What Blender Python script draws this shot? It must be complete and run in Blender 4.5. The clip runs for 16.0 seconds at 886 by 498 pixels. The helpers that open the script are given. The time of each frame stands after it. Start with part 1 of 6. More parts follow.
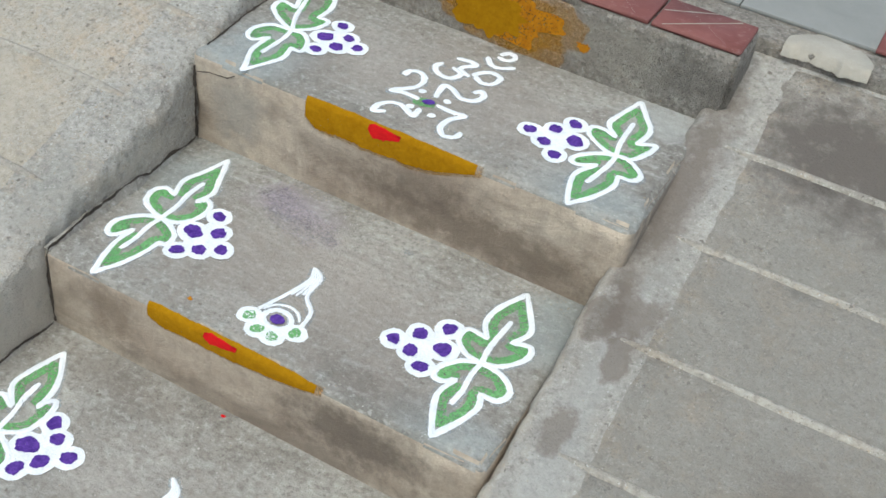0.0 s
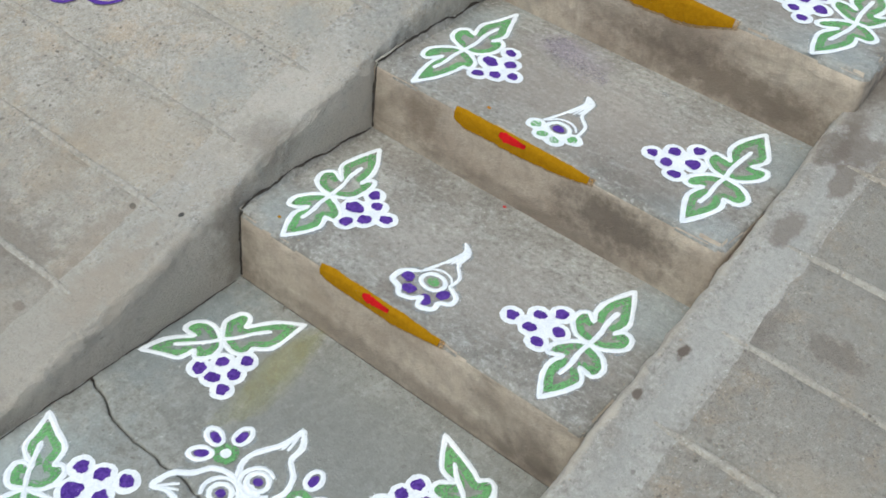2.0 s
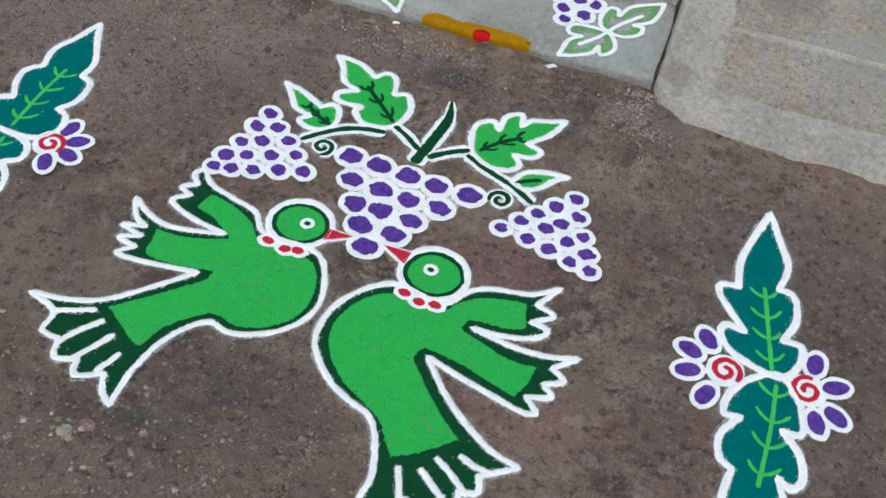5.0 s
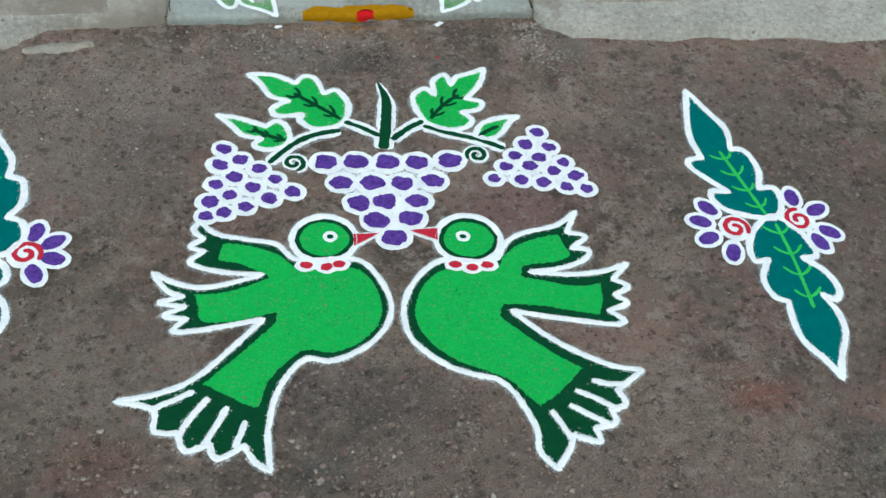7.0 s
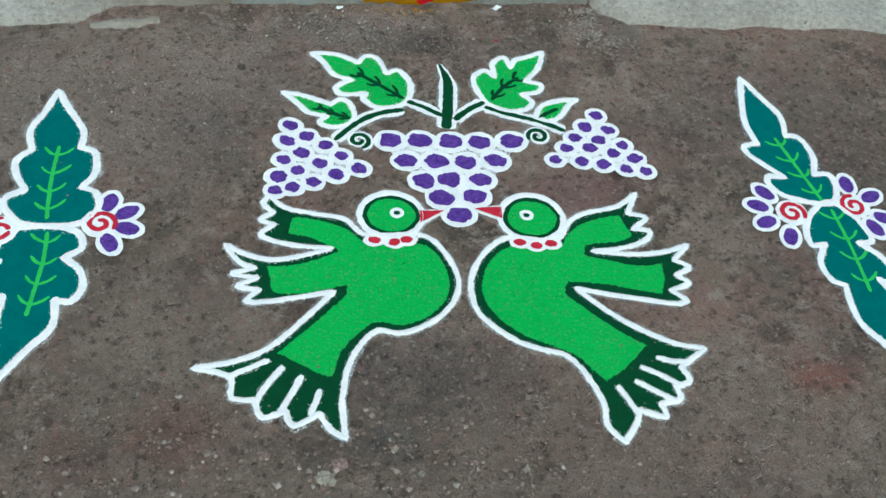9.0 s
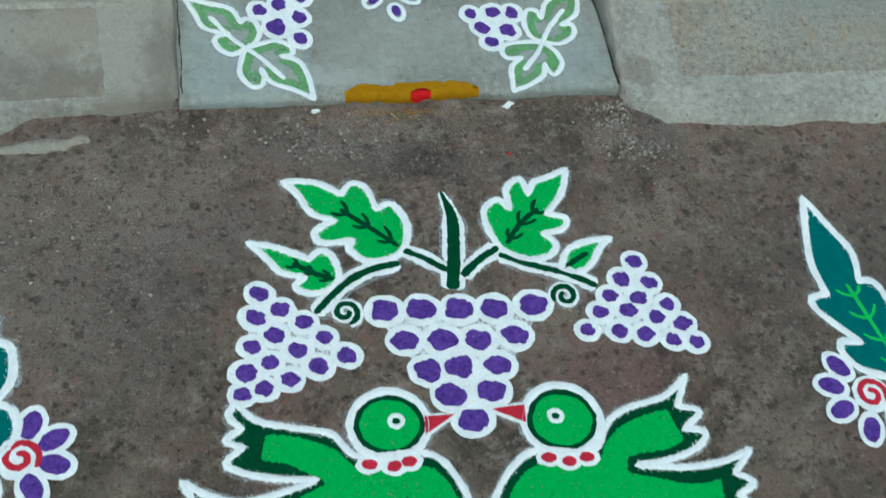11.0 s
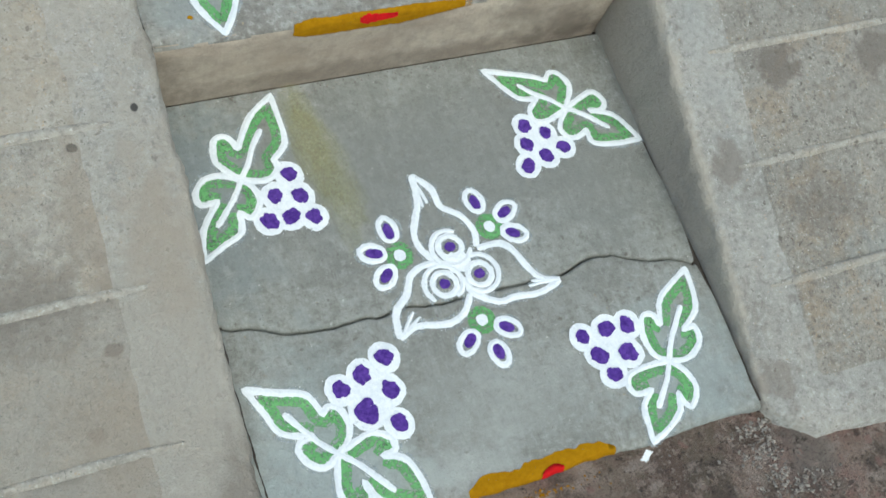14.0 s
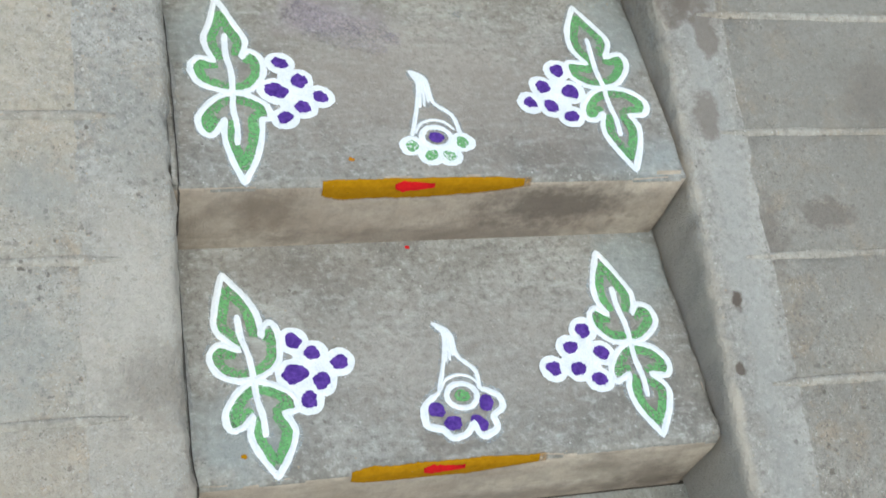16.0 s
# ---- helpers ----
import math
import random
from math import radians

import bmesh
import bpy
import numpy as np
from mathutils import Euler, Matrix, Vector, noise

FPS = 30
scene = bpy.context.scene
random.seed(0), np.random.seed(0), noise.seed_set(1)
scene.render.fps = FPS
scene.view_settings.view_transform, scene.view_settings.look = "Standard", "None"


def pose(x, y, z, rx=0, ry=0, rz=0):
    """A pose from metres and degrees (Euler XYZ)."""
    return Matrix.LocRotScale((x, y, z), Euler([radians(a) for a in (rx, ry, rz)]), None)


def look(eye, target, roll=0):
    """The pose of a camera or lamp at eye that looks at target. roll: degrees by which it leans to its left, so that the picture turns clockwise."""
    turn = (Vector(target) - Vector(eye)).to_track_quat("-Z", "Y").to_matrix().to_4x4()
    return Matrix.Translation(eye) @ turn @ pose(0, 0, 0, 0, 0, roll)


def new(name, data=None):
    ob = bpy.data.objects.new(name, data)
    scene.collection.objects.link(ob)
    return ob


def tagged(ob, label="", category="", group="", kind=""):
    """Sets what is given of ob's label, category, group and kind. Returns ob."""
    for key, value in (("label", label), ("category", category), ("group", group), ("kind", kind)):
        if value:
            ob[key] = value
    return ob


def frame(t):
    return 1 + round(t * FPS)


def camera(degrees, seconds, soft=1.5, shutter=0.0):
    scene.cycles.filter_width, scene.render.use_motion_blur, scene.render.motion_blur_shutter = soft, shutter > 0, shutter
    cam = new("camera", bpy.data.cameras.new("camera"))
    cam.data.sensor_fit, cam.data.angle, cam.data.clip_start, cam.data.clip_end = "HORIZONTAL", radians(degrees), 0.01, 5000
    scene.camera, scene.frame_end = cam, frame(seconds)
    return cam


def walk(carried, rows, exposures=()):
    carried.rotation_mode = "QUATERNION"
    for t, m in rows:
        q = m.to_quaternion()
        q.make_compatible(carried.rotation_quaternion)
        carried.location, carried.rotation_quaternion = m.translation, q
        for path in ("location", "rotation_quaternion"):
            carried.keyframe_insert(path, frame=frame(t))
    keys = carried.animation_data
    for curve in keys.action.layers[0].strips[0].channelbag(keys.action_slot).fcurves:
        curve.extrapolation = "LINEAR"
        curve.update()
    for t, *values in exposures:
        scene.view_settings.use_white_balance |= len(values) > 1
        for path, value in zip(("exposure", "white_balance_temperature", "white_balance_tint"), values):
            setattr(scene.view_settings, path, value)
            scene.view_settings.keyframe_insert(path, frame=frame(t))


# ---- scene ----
cam = camera(42.8, 16.0, shutter=0.15)
PATH = [
    (0, (1.138, 0.117, 1.624), (0.54, 1.54, 0.351), 8.8),
    (0.5, (1.193, 0.037, 1.64), (0.514, 1.426, 0.372), 8.5),
    (1, (1.214, -0.056, 1.646), (0.422, 1.251, 0.356), 7.9),
    (1.5, (1.223, -0.175, 1.624), (0.368, 1.059, 0.303), 7.6),
    (2, (1.284, -0.418, 1.631), (0.44, 0.821, 0.307), 7.0),
    (2.5, (1.294, -0.595, 1.638), (0.437, 0.579, 0.263), 7.6),
    (3, (1.348, -0.827, 1.603), (0.477, 0.286, 0.188), 8.3),
    (3.5, (1.344, -1.070, 1.648), (0.522, -0.004, 0.192), 6.7),
    (4, (1.141, -1.317, 1.606), (0.439, -0.185, 0.110), 4.2),
    (4.5, (1.014, -1.587, 1.632), (0.530, -0.403, 0.082), 4.1),
    (5, (0.925, -1.862, 1.651), (0.579, -0.670, 0.099), 4.3),
    (5.2, (0.859, -1.919, 1.671), (0.561, -0.718, 0.113), 4.3),
    (7.5, (0.035, -1.995, 1.675), (0.451, -0.801, 0.125), 10.0),
    (8, (0.009, -2.021, 1.675), (0.415, -0.817, 0.13), 10.7),
    (8.2, (-0.009, -2.024, 1.673), (0.333, -0.809, 0.122), 10.5),
    (10.3, (0.02, -1.764, 1.644), (0.431, -0.667, 0.023), 13.3),
    (10.5, (0.024, -1.615, 1.623), (0.443, -0.58, -0.037), 15.0),
    (11, (0.012, -1.278, 1.620), (0.434, -0.287, -0.065), 15.9),
    (11.5, (-0.096, -1.033, 1.617), (0.431, -0.03, -0.031), 19.8),
    (12, (-0.169, -0.819, 1.624), (0.414, 0.103, -0.052), 21.3),
    (12.5, (-0.135, -0.667, 1.647), (0.465, 0.28, -0.009), 23.1),
    (13, (-0.149, -0.474, 1.624), (0.448, 0.461, -0.039), 23.0),
    (13.5, (-0.246, -0.258, 1.609), (0.417, 0.399, -0.16), 30.6),
    (14, (-0.248, -0.161, 1.625), (0.444, 0.455, -0.147), 31.7),
    (14.5, (-0.132, 0.0, 1.628), (0.528, 0.725, -0.116), 27.2),
    (15, (-0.104, 0.09, 1.615), (0.537, 0.883, -0.105), 27.6),
    (15.5, (-0.11, 0.132, 1.647), (0.495, 1.027, -0.036), 25.4),
    (16, (-0.107, 0.137, 1.686), (0.458, 1.19, 0.082), 21.0),
]
walk(cam, [(t, look(eye, target, roll)) for t, eye, target, roll in PATH], ((0, 0.46, 6160, 0), (2.6, 0.33, 6130, 0), (3.1, 0.30, 6200, 1), (3.7, 0.16, 6250, 1), (5.2, 0.15, 6250, 2), (7.3, 0.25, 5980, -8), (10.4, 0.11, 5880, -10), (11.0, 0.0, 5700, -15), (11.6, -0.02, 5700, -14), (12.0, 0.06, 5820, -11), (12.6, 0.32, 5960, -9), (14, 0.30, 6020, -5), (16, 0.42, 6020, -2)))

from mathutils import geometry

# ---------------------------------------------------------------- light
world = bpy.data.worlds.new("sky")
scene.world = world
world.use_nodes = True
wn = world.node_tree
sky = wn.nodes.new("ShaderNodeTexSky")
sky.sky_type = "NISHITA"
sky.sun_disc = False
sky.sun_elevation, sky.sun_rotation = radians(64), radians(166)
sky.dust_density = 4.0
wn.links.new(sky.outputs[0], wn.nodes["Background"].inputs["Color"])
wn.nodes["Background"].inputs["Strength"].default_value = 0.13

sun = new("sun", bpy.data.lights.new("sun", "SUN"))
sun.data.energy, sun.data.angle, sun.data.color = 1.30, radians(60), (1.0, 0.97, 0.92)
sun.matrix_world = look((0.0, -2.8, 6.0), (0, 0, 0))


# ---------------------------------------------------------------- materials
def material(name, roughness=0.9):
    m = bpy.data.materials.new(name)
    m.use_nodes = True
    b = m.node_tree.nodes["Principled BSDF"]
    b.inputs["Roughness"].default_value = roughness
    b.inputs["Specular IOR Level"].default_value = 0.25
    return m, m.node_tree.nodes, m.node_tree.links, b


def add_noise(n, l, coord, scale, detail=4, rough=0.6, stretch=None, off=0.0, distort=0.0):
    mp = n.new("ShaderNodeMapping")
    mp.inputs["Location"].default_value = (off, off * 0.7, off * 0.3)
    if stretch:
        mp.inputs["Scale"].default_value = stretch
    l.new(coord, mp.inputs["Vector"])
    t = n.new("ShaderNodeTexNoise")
    t.inputs["Scale"].default_value, t.inputs["Detail"].default_value = scale, detail
    t.inputs["Roughness"].default_value, t.inputs["Distortion"].default_value = rough, distort
    l.new(mp.outputs[0], t.inputs["Vector"])
    return t.outputs["Fac"]


def add_ramp(n, l, fac, lo, hi):
    r = n.new("ShaderNodeMapRange")
    r.inputs["From Min"].default_value, r.inputs["From Max"].default_value = lo, hi
    l.new(fac, r.inputs["Value"])
    return r.outputs[0]


def add_mix(n, l, fac, a, b, mode="MIX"):
    x = n.new("ShaderNodeMix")
    x.data_type, x.blend_type = "RGBA", mode
    for socket, v in ((x.inputs["Factor"], fac), (x.inputs["A"], a), (x.inputs["B"], b)):
        if isinstance(v, tuple):
            socket.default_value = (*v, 1)
        elif isinstance(v, (int, float)):
            socket.default_value = v
        else:
            l.new(v, socket)
    return x.outputs["Result"]


def add_scaled(n, l, fac, k):
    x = n.new("ShaderNodeMath")
    x.operation = "MULTIPLY"
    l.new(fac, x.inputs[0])
    x.inputs[1].default_value = k
    return x.outputs[0]


def add_bump(n, l, b, height, distance, strength=1.0, under=None):
    u = n.new("ShaderNodeBump")
    u.inputs["Distance"].default_value, u.inputs["Strength"].default_value = distance, strength
    l.new(height, u.inputs["Height"])
    if under:
        l.new(under, u.inputs["Normal"])
    l.new(u.outputs[0], b.inputs["Normal"])
    return u.outputs[0]


def add_wobble(n, l, coord, scale, amount):
    """Coordinates pushed about by noise, so that grains lose their round outline."""
    t = n.new("ShaderNodeTexNoise")
    t.inputs["Scale"].default_value, t.inputs["Detail"].default_value, t.inputs["Roughness"].default_value = scale, 4, 0.7
    l.new(coord, t.inputs["Vector"])
    a = n.new("ShaderNodeVectorMath")
    a.operation = "MULTIPLY_ADD"
    l.new(t.outputs["Color"], a.inputs[0])
    a.inputs[1].default_value = (amount, amount, amount)
    l.new(coord, a.inputs[2])
    return a.outputs[0]


def add_spots(n, l, col, c, spots, wob=1.15):
    """Patches with a place and size of their own, stains and painted light or shade: (centre, radii, strength, colour).
    """
    v = add_noise(n, l, c, 26, 5, 0.65, off=51.0)
    for centre, radii, strength, colour in spots:
        a = n.new("ShaderNodeVectorMath")
        a.operation = "SUBTRACT"
        l.new(c, a.inputs[0])
        a.inputs[1].default_value = centre
        d = n.new("ShaderNodeVectorMath")
        d.operation = "DIVIDE"
        l.new(a.outputs[0], d.inputs[0])
        d.inputs[1].default_value = radii
        g = n.new("ShaderNodeVectorMath")
        g.operation = "LENGTH"
        l.new(d.outputs[0], g.inputs[0])
        s = n.new("ShaderNodeMath")
        s.operation = "MULTIPLY_ADD"
        l.new(v, s.inputs[0])
        s.inputs[1].default_value = wob * 2
        l.new(g.outputs["Value"], s.inputs[2])
        soft = 0.2 if max(radii[0], radii[1]) < 0.06 else 0.42
        col = add_mix(n, l, add_scaled(n, l, add_ramp(n, l, s.outputs[0], 0.89 + soft + wob, 0.89 - soft + wob), strength), col, colour)
    return col


def concrete(name, base, dark, pale, stain, grit=0.35, streak=None, patch=0.5, bump=0.0012, specks=0.0, spots=()):
    """Cement: cloudy tone, stains, pale dusty scuffs, sandy grit, fine brush marks and pits."""
    m, n, l, b = material(name, 0.92)
    c = n.new("ShaderNodeNewGeometry").outputs["Position"]
    cloud = add_noise(n, l, c, 3.4, 7, 0.66, off=3.0, distort=0.3)
    col = add_mix(n, l, add_ramp(n, l, cloud, 0.37, 0.60), dark, base)
    blot = add_noise(n, l, c, 9.0, 6, 0.72, off=11.0, distort=0.6)
    col = add_mix(n, l, add_scaled(n, l, add_ramp(n, l, blot, 0.50, 0.64), patch), col, pale)
    spot = add_noise(n, l, c, 6.5, 6, 0.68, off=23.0, distort=0.9)
    col = add_mix(n, l, add_scaled(n, l, add_ramp(n, l, spot, 0.55, 0.70), 0.6), col, stain)
    mottle = add_noise(n, l, c, 36, 6, 0.72, off=37.0)
    col = add_mix(n, l, add_scaled(n, l, add_ramp(n, l, mottle, 0.46, 0.66), grit), col, dark)
    fine = add_noise(n, l, c, 150, 4, 0.75)
    col = add_mix(n, l, add_scaled(n, l, add_ramp(n, l, fine, 0.42, 0.66), grit * 1.1), col, dark)
    sand = add_noise(n, l, c, 380, 3, 0.7, off=5.0)
    col = add_mix(n, l, add_scaled(n, l, add_ramp(n, l, sand, 0.53, 0.66), grit * 1.1), col, pale)
    if streak:
        s = add_noise(n, l, c, 34, 5, 0.7, stretch=streak, off=2.0)
        col = add_mix(n, l, add_scaled(n, l, add_ramp(n, l, s, 0.46, 0.66), 0.44), col, dark)
        s2 = add_noise(n, l, c, 60, 4, 0.7, stretch=streak, off=8.0)
        col = add_mix(n, l, add_scaled(n, l, add_ramp(n, l, s2, 0.53, 0.70), 0.45), col, pale)
    rust = (base[0] * 0.98, base[1] * 0.80, base[2] * 0.62)
    if specks:
        brown = add_noise(n, l, c, 13, 7, 0.72, off=61.0, distort=0.4)
        col = add_mix(n, l, add_scaled(n, l, add_ramp(n, l, brown, 0.50, 0.62), min(0.5, specks * 3.6)), col, rust)
        crumb = add_noise(n, l, c, 85, 4, 0.7, off=71.0)
        col = add_mix(n, l, add_scaled(n, l, add_ramp(n, l, crumb, 0.48, 0.36), 0.6), col, stain)
        col = add_mix(n, l, add_scaled(n, l, add_ramp(n, l, crumb, 0.55, 0.64), 0.5), col, pale)
    rough_c = add_wobble(n, l, c, 130, 0.016)
    for scale, share, colour in ((88, specks * 0.55, (0.13, 0.112, 0.094)), (62, specks * 0.22, (0.15, 0.13, 0.11)), (130, 0.03 + specks * 0.5, stain), (150, specks, pale), (190, specks * 0.8, rust), (260, specks, (0.10, 0.09, 0.08)), (230, specks, (0.60, 0.58, 0.53))):
        if share:
            v = n.new("ShaderNodeTexVoronoi")
            v.inputs["Scale"].default_value = scale
            l.new(rough_c, v.inputs["Vector"])
            sep = n.new("ShaderNodeSeparateColor")
            l.new(v.outputs["Color"], sep.inputs[0])
            k = n.new("ShaderNodeMath")
            k.operation = "LESS_THAN"
            l.new(sep.outputs[0], k.inputs[0])
            k.inputs[1].default_value = share
            h = n.new("ShaderNodeMath")
            h.operation = "MULTIPLY"
            l.new(add_ramp(n, l, v.outputs["Distance"], 0.36, 0.24), h.inputs[0])
            l.new(k.outputs[0], h.inputs[1])
            col = add_mix(n, l, add_scaled(n, l, h.outputs[0], 0.8), col, colour)
    if spots:
        col = add_spots(n, l, col, c, spots)
    l.new(col, b.inputs["Base Color"])
    u = add_bump(n, l, b, blot, bump * 4, 0.7)
    u = add_bump(n, l, b, mottle, bump * 3, 0.8, u)
    u = add_bump(n, l, b, fine, bump * 2, 0.9, u)
    add_bump(n, l, b, sand, bump, 0.7, u)
    return m


DAMP_AND_SHADE, SOOT_BROWN, COOL, SAND = (0.178, 0.150, 0.125), (0.12, 0.095, 0.075), (0.315, 0.352, 0.350), (0.43, 0.37, 0.29)
M_TREAD = concrete("tread cement", (0.36, 0.340, 0.302), (0.205, 0.190, 0.166), (0.475, 0.466, 0.432), (0.155, 0.14, 0.123), 0.22, (0.28, 1.0, 1.0), 0.42, 0.0016, 0.008, spots=(
    ((0.06, 1.63, 0.525), (0.10, 0.12, 0.05), 0.55, COOL), ((0.75, 1.62, 0.525), (0.10, 0.06, 0.05), 0.5, COOL), ((0.78, 1.92, 0.525), (0.07, 0.08, 0.05), 0.6, (0.42, 0.43, 0.41)),
    ((0.78, 1.47, 0.336), (0.07, 0.10, 0.05), 0.5, COOL), ((0.74, 1.19, 0.336), (0.09, 0.04, 0.05), 0.45, COOL), ((0.05, 1.45, 0.336), (0.06, 0.12, 0.05), 0.45, COOL),
    ((0.06, 0.82, 0.174), (0.07, 0.07, 0.05), 0.5, COOL), ((0.76, 1.08, 0.174), (0.07, 0.09, 0.05), 0.5, COOL), ((0.25, 1.50, 0.336), (0.10, 0.05, 0.05), 0.35, (0.33, 0.28, 0.34)),
    ((0.40, 1.33, 0.336), (0.34, 0.15, 0.05), 0.55, (0.335, 0.292, 0.252)), ((0.42, 1.75, 0.525), (0.34, 0.16, 0.05), 0.5, (0.335, 0.292, 0.252)), ((0.45, 0.92, 0.174), (0.34, 0.12, 0.05), 0.4, (0.34, 0.305, 0.268)), ((0.37, 0.785, 0.174), (0.05, 0.025, 0.05), 0.5, DAMP_AND_SHADE), ((0.15, 1.10, 0.174), (0.13, 0.04, 0.05), 0.4, DAMP_AND_SHADE), ((0.62, 1.20, 0.336), (0.14, 0.03, 0.05), 0.35, DAMP_AND_SHADE)))
M_LAND = concrete("landing cement", (0.303, 0.302, 0.274), (0.205, 0.200, 0.177), (0.385, 0.385, 0.358), (0.160, 0.150, 0.130), 0.34, (1.0, 0.10, 1.0), 0.6, 0.0014, 0.006, spots=(
    ((0.10, 0.12, 0), (0.14, 0.16, 0.05), 0.55, (0.34, 0.385, 0.375)), ((0.72, 0.10, 0), (0.12, 0.12, 0.05), 0.55, (0.345, 0.385, 0.375)), ((0.05, 0.58, 0), (0.08, 0.18, 0.05), 0.6, (0.215, 0.25, 0.26)), ((0.45, 0.55, 0), (0.42, 0.18, 0.05), 0.65, (0.212, 0.212, 0.194)), ((0.55, 0.30, 0), (0.10, 0.05, 0.05), 0.4, (0.215, 0.212, 0.19)), ((0.30, 0.06, 0), (0.12, 0.03, 0.05), 0.5, (0.39, 0.40, 0.375)), ((0.72, 0.45, 0), (0.12, 0.10, 0.05), 0.4, (0.215, 0.215, 0.195)), ((0.32, 0.22, 0), (0.13, 0.09, 0.05), 0.35, (0.25, 0.25, 0.23)), ((0.42, 0.14, 0), (0.20, 0.08, 0.05), 0.4, (0.355, 0.36, 0.335))))
M_RAMP = concrete("ramp concrete", (0.377, 0.344, 0.296), (0.256, 0.233, 0.199), (0.456, 0.430, 0.381), (0.163, 0.146, 0.126), 0.58, None, 0.6, 0.0026, 0.14, spots=(
    # The first patch darkens the ramp foot: damp stains plus painted shade.
    ((1.20, -0.03, 0.0), (0.5, 0.06, 0.1), 0.6, DAMP_AND_SHADE), ((1.5, 0.35, 0.1), (0.3, 0.4, 0.3), 0.4, (0.285, 0.262, 0.226)), ((1.3, 1.45, 0.42), (0.55, 0.95, 0.7), 0.68, (0.275, 0.258, 0.228)), ((1.13, 1.96, 0.55), (0.20, 0.14, 0.3), 0.95, (0.15, 0.13, 0.112)), ((1.04, 0.545, 0.14), (0.05, 0.035, 0.1), 0.7, DAMP_AND_SHADE), ((1.075, 1.085, 0.3), (0.05, 0.03, 0.1), 0.6, DAMP_AND_SHADE), ((1.25, 0.53, 0.14), (0.05, 0.04, 0.1), 0.6, DAMP_AND_SHADE),
    ((1.25, 1.30, 0.36), (0.09, 0.07, 0.2), 0.45, DAMP_AND_SHADE), ((0.955, 1.05, 0.30), (0.03, 0.06, 0.2), 0.55, DAMP_AND_SHADE), ((1.2, 0.85, 0.2), (0.12, 0.05, 0.2), 0.4, SAND), ((1.3, 0.2, 0.05), (0.2, 0.06, 0.2), 0.4, COOL), ((1.05, 0.30, 0.05), (0.09, 0.05, 0.2), 0.4, DAMP_AND_SHADE)))
M_RAMPL = concrete("sandy ramp concrete", (0.497, 0.462, 0.398), (0.358, 0.327, 0.278), (0.550, 0.522, 0.468), (0.242, 0.218, 0.185), 0.55, None, 0.6, 0.0026, 0.13, spots=(
    ((-0.32, 0.25, 0.07), (0.60, 0.42, 0.4), 0.70, (0.305, 0.276, 0.234)), ((-0.42, 1.30, 0.40), (0.30, 0.24, 0.3), 0.5, (0.50, 0.44, 0.34)), ((-0.28, 0.72, 0.22), (0.16, 0.12, 0.2), 0.5, SAND), ((-0.30, 0.42, 0.13), (0.15, 0.07, 0.2), 0.5, DAMP_AND_SHADE), ((-0.22, 0.05, 0.02), (0.12, 0.06, 0.1), 0.6, DAMP_AND_SHADE), ((-0.25, 0.92, 0.28), (0.10, 0.09, 0.2), 0.5, (0.33, 0.335, 0.315)), ((-0.2, 1.14, 0.3), (0.06, 0.05, 0.2), 0.6, (0.33, 0.335, 0.315)), ((-0.053, 0.644, 0.195), (0.006, 0.007, 0.1), 0.9, SOOT_BROWN), ((-0.02, 0.10, 0.0), (0.05, 0.12, 0.06), 0.7, DAMP_AND_SHADE), ((0.0, 0.74, 0.12), (0.04, 0.07, 0.14), 0.7, SOOT_BROWN), ((0.0, 0.35, 0.02), (0.03, 0.4, 0.05), 0.6, DAMP_AND_SHADE), ((-0.05, 0.85, 0.27), (0.06, 0.05, 0.1), 0.5, DAMP_AND_SHADE),
    ((-0.148, 0.604, 0.19), (0.0065, 0.005, 0.1), 1.0, (0.085, 0.08, 0.072)), ((-0.154, 0.336, 0.1), (0.013, 0.008, 0.1), 0.6, DAMP_AND_SHADE), ((-0.20, 0.235, 0.07), (0.013, 0.011, 0.1), 0.5, DAMP_AND_SHADE), ((-0.14, 0.50, 0.16), (0.05, 0.10, 0.2), 0.5, (0.33, 0.275, 0.215)), ((-0.17, 0.22, 0.06), (0.08, 0.09, 0.2), 0.5, (0.33, 0.275, 0.215)), ((-0.35, 0.62, 0.2), (0.06, 0.12, 0.2), 0.4, (0.34, 0.285, 0.22))))
